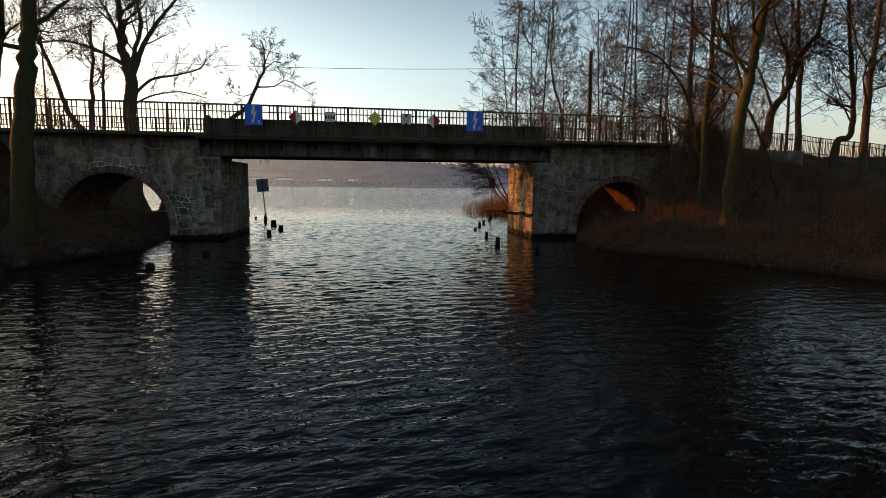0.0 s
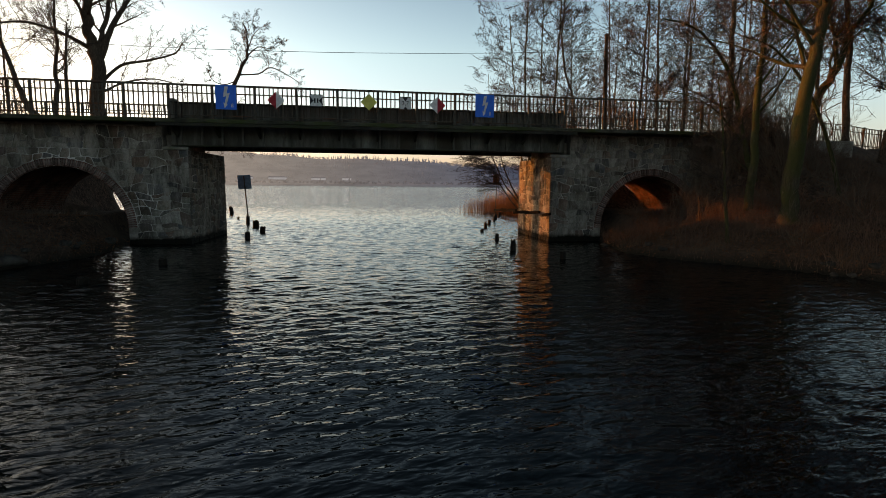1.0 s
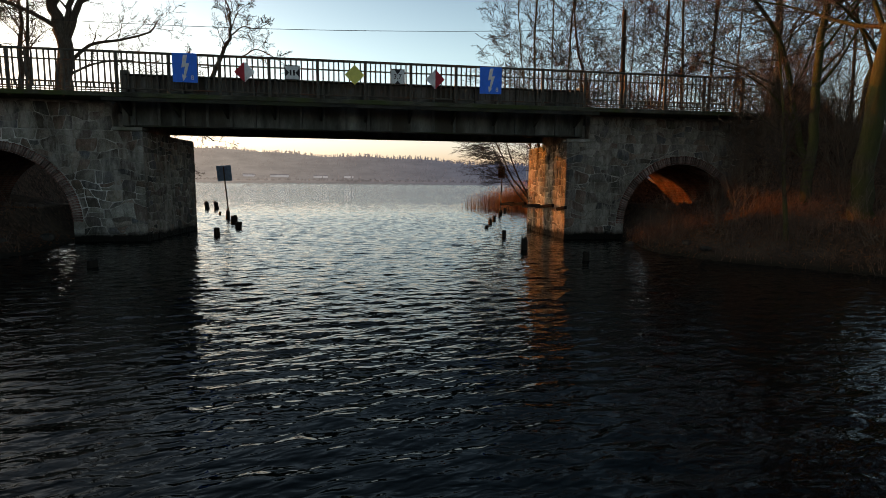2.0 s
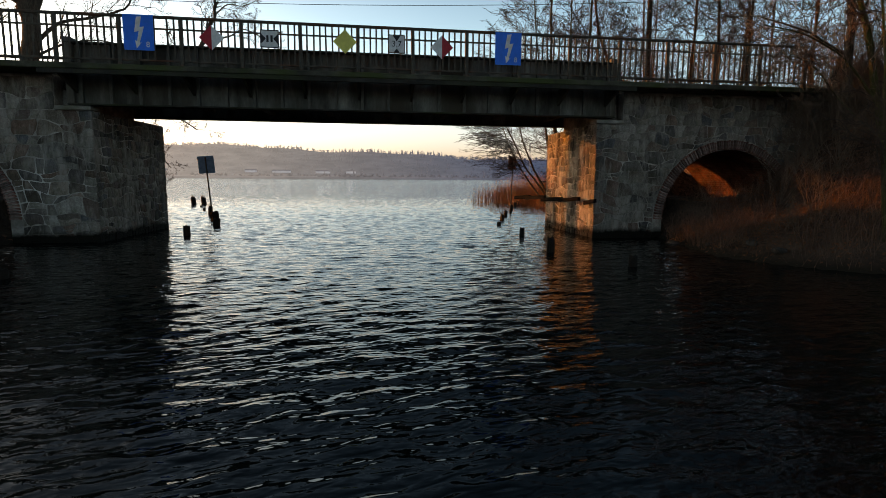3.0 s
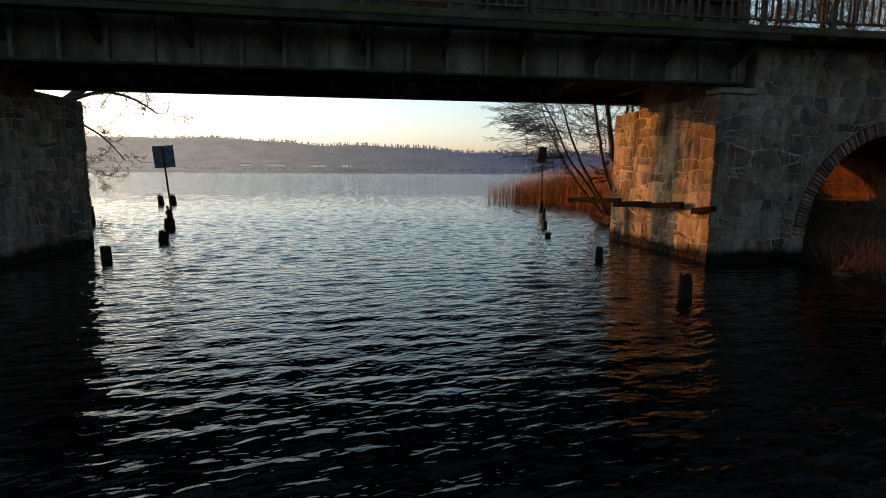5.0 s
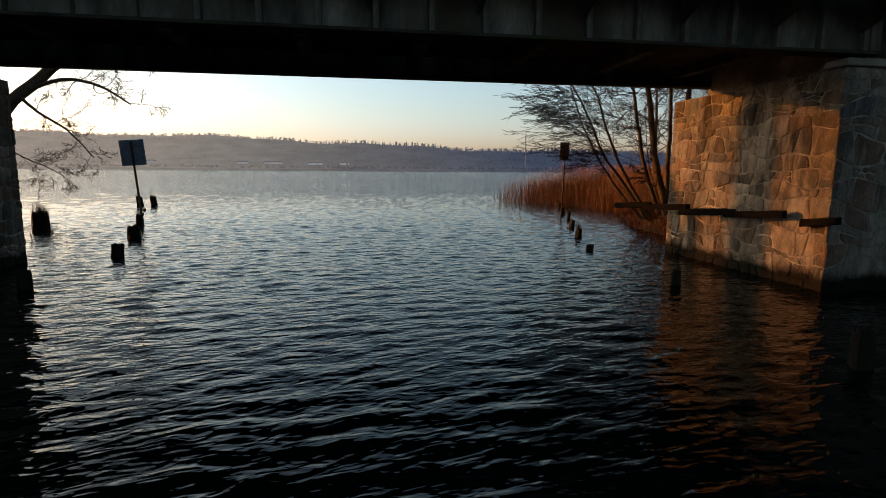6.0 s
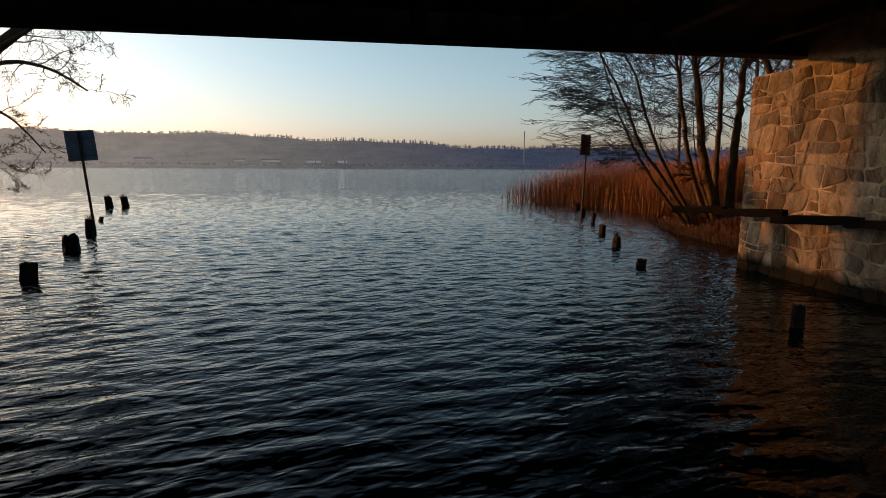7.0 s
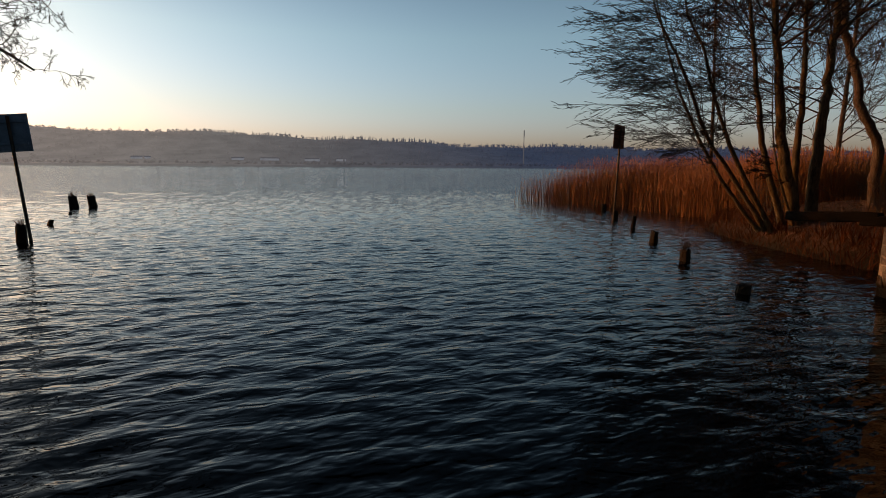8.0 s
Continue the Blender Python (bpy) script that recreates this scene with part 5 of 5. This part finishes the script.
placed(52, willow_twigs, [(-19.8, 13.9, 0.5), (-18.4, 14.1, 3.1), (-17.0, 14.4, 4.7), (-15.5, 14.8, 6.2), (-14.4, 15.0, 7.1), (-13.79, 15.0, 8.4), (-13.28, 15.0, 9.5), (-13.25, 15.0, 10.48), (-13.47, 15.0, 11.3)], 0.24, 0.025, "leaning willow reaching out over the water", "willow_tree", "shore trees", M_BARK, M_TWIG_DARK, 0.62,
       extra_limbs=[([(-17.5, 14.3, 4.2), (-16.2, 14.1, 4.6), (-15.0, 13.9, 4.4), (-14.0, 13.8, 3.8)], 0.085), ([(-17.6, 14.2, 4.0), (-17.0, 14.0, 3.5), (-16.1, 13.9, 2.9), (-15.3, 13.8, 2.0)], 0.065),
                    ([(-18.6, 14.1, 2.6), (-17.6, 14.0, 2.0), (-16.7, 13.9, 1.6), (-16.0, 13.8, 1.1)], 0.03), ([(-13.72, 15, 8.35), (-12.69, 15, 8.43), (-11.99, 15, 8.81), (-11.13, 15, 8.49), (-10.2, 15, 7.9)], 0.05),
                    ([(-13.3, 15, 9.4), (-12.65, 15, 9.95), (-11.96, 15, 9.9), (-11.3, 15, 10.2)], 0.04), ([(-13.28, 15, 9.6), (-12.91, 15, 10.6), (-12.4, 15, 11.1)], 0.035),
                    ([(-13.95, 15, 8.0), (-14.6, 15, 7.75), (-15.27, 15, 8.0), (-15.5, 15, 8.7)], 0.035),
                    ([(-17.0, 14.4, 4.7), (-16.0, 14.2, 5.3), (-14.8, 14.1, 5.9), (-13.6, 14, 5.7)], 0.09)])
placed(53, dict(THIN, kids=(9, 7, 5)), [(-21.0, 9.6, 0.8), (-22.14, 9.6, 5.44), (-22.49, 9.6, 6.28), (-23.02, 9.6, 8.08), (-23.57, 9.6, 9.57), (-24.6, 9.6, 13)], 0.17, 0.05, "leaning bare tree behind the railing", "tree", "shore trees", M_BARK, M_TWIG_DARK, 0.5)
placed(58, dict(THIN, kids=(14, 8, 5), ratio=(0.2, 0.45, 0.45)), [(-21.9, 12.0, 0.8), (-21.66, 12.0, 6.04), (-21.59, 12.0, 8.19), (-21.4, 12.0, 10.0)], 0.14, 0.04, "slim bare tree beside a larger one", "tree", "shore trees", M_BARK, M_TWIG_DARK, 0.5)
placed(54, OAK, [(-24.0, 15, 0.8), (-23.7, 15, 6), (-23.5, 15, 9), (-23.4, 15, 12)], 0.2, 0.05, "bare tree behind the railing", "tree", "shore trees", M_BARK, M_TWIG_DARK, 0.5)
placed(55, OAK, [(-16.7, -5, 0.7), (-16.37, -5, 3.26), (-16.18, -5, 5.03), (-16.03, -5, 6.33), (-15.9, -5, 9), (-16.1, -5, 14)], 0.31, 0.12, "thick grey-green trunk on the bank by the arch", "oak_tree", "bank trees", M_MOSSY, M_TWIG_DARK, 0.5)
placed(56, OAK, [(-18.9, -3.2, 1), (-18.6, -3.2, 4), (-17.8, -3.3, 6.5), (-17.6, -3.3, 12)], 0.24, 0.1, "bare tree leaning beside a thicker trunk", "oak_tree", "bank trees", M_MOSSY, M_TWIG_DARK, 0.5)
rng = random.Random(78)
for src, x, y, s in [(third, -27, 17, 1.1), (second, -30, 9, 1.1), (third, -36, 14, 1.2)]:
    o = copy_thing(src, Matrix.Translation((x, y, up(x, y) - 0.1)) @ Matrix.Rotation(rng.uniform(0, 6.28), 4, "Z") @ Matrix.Scale(s, 4))
    o.scale = (s, s, s)
    o["label"] = "slender bare tree on the far side of the causeway"


# unseen woods on both channel banks, closing the place behind to cut skylight
COPSE = dict(OAK, levels=3, kids=(18, 4, 3), segs=(8, 4, 3, 2), ratio=(0.3, 0.5, 0.5), angle=(52, 42, 40), slim=0.4, thin=0.014, **{"from": (0.14, 0.12, 0.1)})
unseen_copse = [placed(90 + i, COPSE, p, 0.19, 0.04, "bare tree added out of view along the channel", "tree", "channel woods", M_BARK, M_TWIG_DARK)
         for i, p in enumerate(([(8, -14, 1), (8.2, -14, 6), (8.1, -14.2, 11), (8.3, -14, 16)], [(-19.5, -15, 1), (-19.9, -15, 6), (-20.2, -15, 11), (-20, -15, 15)]))]
rng = random.Random(79)
for k in range(14):
    y = -13 - 3.6 * k + rng.uniform(-1, 1)
    for s_, tab in ((1, SHORE_R), (-1, SHORE_L)):
        if s_ < 0 and k % 2:
            continue
        x = float(lerp_tab(y, tab)) + s_ * rng.uniform(1.5, 8)
        src = unseen_copse[rng.randrange(2)]
        s = rng.uniform(0.95, 1.3)
        o = copy_thing(src, Matrix.Translation((x, y, up(x, y) - 0.1)) @ Matrix.Rotation(rng.uniform(0, 6.28), 4, "Z") @ Matrix.Scale(s, 4))
        o.scale = (s, s, s)
        tagged(o, "bare tree added out of view along the channel", group="channel woods")


# ---- undergrowth and reeds ----
def blades(name, spots, height, width, lean, material, seed, plume=0.0, tall=1.0):
    """Thin upright blades, each a bent strip, some with a plume."""
    g = np.random.RandomState(seed)
    p = np.asarray(spots, float)
    n = len(p)
    h = height * tall * g.uniform(0.6, 1.15, n)
    a, b = g.uniform(0, 6.283, n), g.uniform(0, 6.283, n)
    d = np.stack([np.cos(a), np.sin(a), 0 * a], 1) * width
    q = lean * h * g.uniform(0, 1, n)
    bend = np.stack([np.cos(b) * q, np.sin(b) * q, 0 * q], 1)
    z = np.stack([0 * h, 0 * h, h], 1)
    mid, top = p + bend * 0.4 + z * 0.55, p + bend + z
    v = np.stack([p - d, p + d, mid + d * 0.8, mid - d * 0.8, top + d * 0.15, top - d * 0.15], 1).reshape(-1, 3)
    o = 6 * np.arange(n)[:, None]
    f = np.concatenate([o + np.array([[0, 1, 2, 3]]), o + np.array([[3, 2, 4, 5]])])
    if plume:
        sel = g.uniform(0, 1, n) < plume
        t, e = top[sel], bend[sel] * 0.15
        k, s = len(t), g.uniform(0.009, 0.018, (sel.sum(), 1))
        w = np.stack([t - s * [1, 0, 1.5], t + s * [0.3, -1, 1.5], t + e + np.array([0, 0, 0.13]), t + s * [0.6, 1, 0.5]], 1).reshape(-1, 3)
        f = np.concatenate([f, len(v) + 4 * np.arange(k)[:, None] + np.array([[0, 1, 2, 3]])])
        v = np.concatenate([v, w])
    return add(name, quads(name, v, f, material, False))


g = np.random.RandomState(15)
EDGE = [(11.5, 4.2), (12.7, 4.2), (13.9, 3.7), (17.3, 3.4), (19.4, 2.1), (20.6, 0.7), (22, 1.0), (25, 4), (34, 16)]
y = g.uniform(11.8, 30, 46000)
edge = lerp_tab(y, EDGE)
x = edge + g.uniform(0, 1, len(y)) ** 1.6 * np.where(y > 15, 16, 9) + g.normal(0, 0.12, len(y))
keep = g.uniform(0, 1, len(y)) < 0.08 + 0.92 * np.clip((x - edge) / np.where(y > 17, 3.6, 2.2), 0, 1) ** 1.3
x, y = x[keep], y[keep]
reeds = blades("reeds", np.stack([x, y, np.maximum(-0.1, ups(x, y) - 0.05)], 1), 1.0, 0.006, 0.2, M_REED, 16, 0.5, np.clip(np.minimum(1.0 + 0.22 * (x - edge[keep]), 1.95 - np.maximum(ups(x, y), 0)), 0.6, 1.8))
tagged(reeds, "bed of dry russet reeds along the lake shore", "reeds", kind="stuff")


def bank_spots(n, seed, boxes):
    g = np.random.RandomState(seed)
    out = []
    for share, x0, x1, y0, y1 in boxes:
        x, y = g.uniform(x0, x1, int(n * share)), g.uniform(y0, y1, int(n * share))
        z = ups(x, y)
        ok = z > 0.02
        out.append(np.stack([x, y, z], 1)[ok])
    return np.concatenate(out)


spots = bank_spots(17000, 17, ((0.62, 1.2, 12, -9, 0), (0.2, -24, -14, -9, 0), (0.3, 2.1, 14, 4.2, 13)))
spots = spots[np.sin(spots[:, 0] * 1.9 + spots[:, 1]) + np.sin(spots[:, 1] * 2.3 - spots[:, 0] * 0.7) > -0.4]
grass = blades("dry_grass", spots - np.array([0, 0, 0.02]), 0.26, 0.005, 0.9, M_GRASS, 18)
tagged(grass, "withered brown grass and stalks on the banks", "grass", kind="stuff")
g = np.random.RandomState(23)
y = g.uniform(4.3, 12.5, 4200)
x = lerp_tab(y, SHORE_R) - 0.06 + np.abs(g.normal(0.0, 0.7, len(y)))
tuft = (np.sin(x * 3.1 + y * 1.3) + np.sin(y * 2.9 - x * 1.7) > -0.5) | (x < lerp_tab(y, SHORE_R) + 0.25)
x, y = x[tuft], y[tuft]
brush = blades("bank_brush", np.stack([x, y, ups(x, y) - 0.03], 1), 0.2, 0.006, 1.1, M_RUSSET, 24, 0, g.uniform(0.5, 1.6, len(x)))
tagged(brush, "russet dry grass and brush on the shore under the alder", "grass", kind="stuff")
spots = bank_spots(26000, 27, ((0.7, 1.4, 13, -9.5, -0.1), (0.12, 4.6, 9, -2.2, -0.1), (0.18, -24, -14.2, -8, -0.1)))
spots = spots[np.sin(spots[:, 0] * 1.3 + 2 * np.sin(spots[:, 1])) + np.sin(spots[:, 1] * 1.7 - spots[:, 0] * 0.9) + 0.25 * (spots[:, 2] + spots[:, 0] * 0.1) > -0.5]
thicket = blades("bramble_thicket", spots - np.array([0, 0, 0.03]), 0.5, 0.005, 1.3, M_BRAMBLE, 28, 0, np.random.RandomState(29).uniform(0.4, 1.5, len(spots)))
tagged(thicket, "dark russet tangle of dead stalks and brambles on the bank", "undergrowth", kind="stuff")
rng = random.Random(15)
spots = bank_spots(26000, 19, ((0.65, 1.2, 14, -12, 0.2), (0.35, -24, -14, -9, 0.2)))
litter = add("fallen_leaves", specks(spots + np.array([0, 0, 0.015]), rng, 1, 0.042, 0.008, M_LITTER, "fallen_leaves", True))
tagged(litter, "fallen brown leaves scattered over the bank", "fallen leaves", kind="stuff")


def shrub(x, y, n, h, spread, seed, label):
    t = Tree(seed)
    for _ in range(n):
        a, q = t.rng.uniform(0, 6.283), t.rng.uniform(0, 0.25)
        d = unit(np.array((t.rng.gauss(0, spread), t.rng.gauss(0, spread), 1)))
        t.branch(np.array((q * math.cos(a), q * math.sin(a), 0.0)), d, h * t.rng.uniform(0.6, 1.2), 0.013, 2, dict(THIN, levels=4, kids=(0, 0, 5, 2), ratio=(0, 0, 0.4, 0.5), angle=(0, 0, 35, 35), thin=0.004,
                 wiggle=(0.1, 0.1, 0.1, 0.15, 0.2), rise=(0, 0, 0.0, 0.0, 0), segs=(4, 4, 5, 3, 2), **{"from": (0, 0, 0.2, 0.2)}))
    b = empty("shrub", x, y, up(x, y) - 0.03, label, "shrub", "bank shrubs")
    add("crown", t.twigs.mesh("crown", M_TWIG), b)


# the five around x -20, y 5 to 9.5 top the sun-blocking mound
for i, (x, y, n, h, s) in enumerate([(3.9, -3.2, 14, 1.7, 0.35), (5.2, -2.2, 16, 2.2, 0.3), (6.6, -3.4, 14, 1.8, 0.4), (4.4, -6.5, 12, 1.1, 0.5), (8.4, -2.6, 16, 2.0, 0.35), (6.4, -6.4, 14, 1.4, 0.5), (9.8, -4.5, 16, 1.6, 0.4),
                                     (2.6, -4.0, 10, 0.9, 0.5), (8.2, -7.5, 14, 1.4, 0.5), (11.5, -5.5, 14, 1.7, 0.4), (-17.8, -1.8, 12, 1.4, 0.4), (-19.4, -4.4, 14, 1.6, 0.4), (3.4, 7.0, 12, 0.9, 0.5), (3.0, 9.3, 14, 1.0, 0.4),
                                     (-13.9, 7.5, 16, 0.7, 0.5), (-14.3, 6.8, 12, 0.8, 0.5), (6.3, -1.5, 38, 2.2, 0.35), (7.4, -2.3, 34, 2.6, 0.3), (6.8, -3.0, 34, 2.2, 0.35), (5.4, -1.2, 26, 1.3, 0.5), (8.6, -1.4, 18, 2.6, 0.3), (4.6, 5.9, 26, 1.5, 0.4), (4.2, -1.6, 12, 1.8, 0.3), (7.6, -4.2, 12, 2.0, 0.3), (-19.9, 6.6, 34, 1.1, 0.4), (-20.4, 7.8, 34, 0.9, 0.4), (-21.2, 6.4, 28, 0.8, 0.4), (-20.2, 5.4, 28, 1.2, 0.4), (-20.6, 9.4, 30, 0.9, 0.4), (5.9, -0.8, 40, 2.0, 0.4), (6.6, -0.6, 40, 2.0, 0.4), (7.4, -1.0, 34, 2.0, 0.4)]):
    shrub(x, y, n, h, s, 200 + i, "bare brown shrub on the leaf-covered bank")


# ---- stones along the shore ----
def boulder(x, y, r, seed, flat=0.6):
    rng = random.Random(seed)
    bm = bmesh.new()
    bmesh.ops.create_icosphere(bm, subdivisions=2, radius=r)
    noise.seed_set(seed + 1)
    for v in bm.verts:
        v.co *= 1 + 0.45 * noise.noise(v.co * 1.6 / r * 0.6 + Vector((seed * 3.1, 0, 0))) + rng.uniform(-0.03, 0.03)
        v.co.z *= flat
    o = part("boulder", bm, M_SHORESTONE, m=Matrix.Translation((x, y, max(up(x, y), -0.12) + 0.02)) @ Matrix.Rotation(rng.uniform(0, 6.28), 4, "Z"), smooth=True)
    tagged(o, "grey fieldstone lying at the water's edge", "stone", "shore stones")


rng = random.Random(19)
for i in range(26):
    y = rng.uniform(-9.5, -0.6)
    boulder(float(lerp_tab(y, SHORE_L)) + rng.uniform(-0.5, 0.5), y, rng.uniform(0.1, 0.26), i)
for i in range(10):
    y = rng.uniform(-9.5, -0.8)
    boulder(float(lerp_tab(y, SHORE_R)) + rng.uniform(-0.25, 0.6), y, rng.uniform(0.06, 0.13), 40 + i)
for i, (x, y) in enumerate(((-13.9, -9.0), (1.6, -1.3))):
    boulder(x, y, 0.2, 80 + i, 0.6)

# ---- pole and overhead cable ----
pole = empty("utility_pole", 6.15, 8.8, up(6.15, 8.8) - 0.1, "weathered wooden utility pole among the trees", "utility pole")
t = Tubes()
t.tube([(0, 0, -0.5), (-0.05, 0, 5), (-0.12, 0, 9.5)], [0.13, 0.12, 0.1], 12)
add("shaft", t.mesh("shaft", M_BARK), pole)
part("insulator", box(-0.16, -0.08, -0.2, 0.02, 8.2, 8.3, 0.01), M_WIRE, pole)
wire = Tubes()
n = 40
wire.tube([(6.05 - 46 * i / n, 8.7 + 5 * i / n, 9.1 + 1.2 * i / n - 3.4 * (i / n) * (1 - i / n)) for i in range(n + 1)], [0.013] * (n + 1), 5)
w = tagged(add("overhead_cable", wire.mesh("overhead_cable", M_WIRE)), "thin black cable hanging across the channel", "cable")

# ---- woods and hills on the far shore ----
def far_woods(name, count, seed, x_range, y_range, kind_of, material, size):
    """Trees some hundred metres off: tiered spruces, and bare crowns of many small flakes."""
    g = np.random.RandomState(seed)
    y = y_range[0] + (y_range[1] - y_range[0]) * g.uniform(0, 1, count) ** 0.75
    x = g.uniform(*x_range, count)
    z = land(x, y) - 0.3
    spruce = g.uniform(0, 1, count) < kind_of(x)
    h = size * g.uniform(0.6, 1.25, count) * np.where(spruce, 0.85, 0.7)
    v, f, m = [], [], 8
    for px, py, pz, ph, sp in zip(x, y, z, h, spruce):
        if sp:
            for tier in range(4):
                a, rr = g.uniform(0, 6.28) + np.arange(m) * 6.283 / m, ph * 0.17 * (1 - 0.22 * tier) * g.uniform(0.65, 1.25, m)
                ring = np.stack([px + rr * np.cos(a), py + rr * np.sin(a), pz + ph * (0.1 + 0.22 * tier) + g.uniform(-0.05, 0.05, m) * ph], 1)
                o = len_all[0]
                v.append(np.concatenate([ring, [[px, py, pz + ph * (0.42 + 0.2 * tier)]]]))
                f.append(np.array([(o + j, o + j + 1, o + (j + 2) % m, o + m) for j in range(0, m, 2)]))
                len_all[0] += m + 1
        else:
            k = 22
            a, b, q = g.uniform(0, 6.28, k), g.uniform(-1, 1, k), g.uniform(0, 1, k) ** 0.4
            w = q * ph * 0.3 * np.sqrt(1 - b * b)
            c = np.stack([px + np.cos(a) * w, py + np.sin(a) * w, pz + ph * (0.56 + 0.4 * b * q)], 1)
            s = ph * g.uniform(0.05, 0.12, (k, 1, 1))
            v.append((c[:, None, :] + g.normal(0, 1, (k, 4, 3)) * s).reshape(-1, 3))
            f.append(len_all[0] + np.arange(4 * k).reshape(-1, 4))
            len_all[0] += 4 * k
            v.append(np.array([(px - 0.3, py, pz), (px + 0.3, py, pz), (px + 0.1, py, pz + ph * 0.7), (px - 0.1, py, pz + ph * 0.7)]))
            f.append(len_all[0] + np.arange(4).reshape(-1, 4))
            len_all[0] += 4
    len_all[0] = 0
    return add(name, quads(name, np.concatenate(v), np.concatenate(f), material, False))


len_all = [0]


def spruces(x):
    return np.where((x > -60) & (x < 130), 0.75, np.where(x > 0, 0.2, 0.03))


# far woods, scrub and sheds emit their haze, by the strength given last
M_FAR = haze_glow_material("haze_glow_woods", (0.03, 0.028, 0.026), 1.05)
M_SHORE = haze_glow_material("haze_glow_far_bank", (0.04, 0.035, 0.03), 0.8)
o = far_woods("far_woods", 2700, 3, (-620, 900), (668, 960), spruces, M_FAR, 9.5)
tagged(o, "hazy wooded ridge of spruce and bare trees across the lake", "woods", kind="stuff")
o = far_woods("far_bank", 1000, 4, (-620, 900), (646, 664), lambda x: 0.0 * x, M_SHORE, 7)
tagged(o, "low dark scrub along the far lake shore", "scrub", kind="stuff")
M_PALEFAR = haze_glow_material("haze_glow_pale_wall", (0.3, 0.29, 0.28), 1.5)
for i, (x, L) in enumerate(((-262, 20), (-150, 14), (-112, 22), (-60, 18), (-24, 12))):
    b = empty("far_building", x, 708, float(land(np.array([x]), np.array([708.0]))[0]) + 1.5, "low pale shed on the far lake shore", "building", "far sheds")
    part("wall", box(-L / 2, L / 2, -4, 4, -3.5, 2.6), M_PALEFAR, b)
    part("roof", prism([(-L / 2 - 0.5, 2.6), (L / 2 + 0.5, 2.6), (L / 2 - 1, 3.8), (-L / 2 + 1, 3.8)], -4.5, 4.5), M_FAR, b)
mast = empty("radio_mast", 212, 690, 4, "thin chimney-like mast above the far woods", "mast")
t = Tubes()
t.tube([(0, 0, 0), (0, 0, 20), (0, 0, 36)], [0.7, 0.6, 0.5], 8)
add("shaft", t.mesh("shaft", M_FAR), mast)
t = Tubes()
t.tube([(0, 0, 36), (0, 0, 40), (0, 0, 45)], [0.7, 0.7, 0.6], 8)
add("top_section", t.mesh("top_section", M_SHORE), mast)
# sheet with the haze emission, laid over the dark ground between far trees
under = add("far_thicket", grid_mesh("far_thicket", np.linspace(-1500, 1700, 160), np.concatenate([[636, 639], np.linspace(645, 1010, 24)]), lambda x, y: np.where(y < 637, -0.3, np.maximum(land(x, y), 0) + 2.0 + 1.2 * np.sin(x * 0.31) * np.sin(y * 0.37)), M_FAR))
tagged(under, "sheet of glowing haze over the ground below the woods across the lake", "undergrowth", kind="stuff")
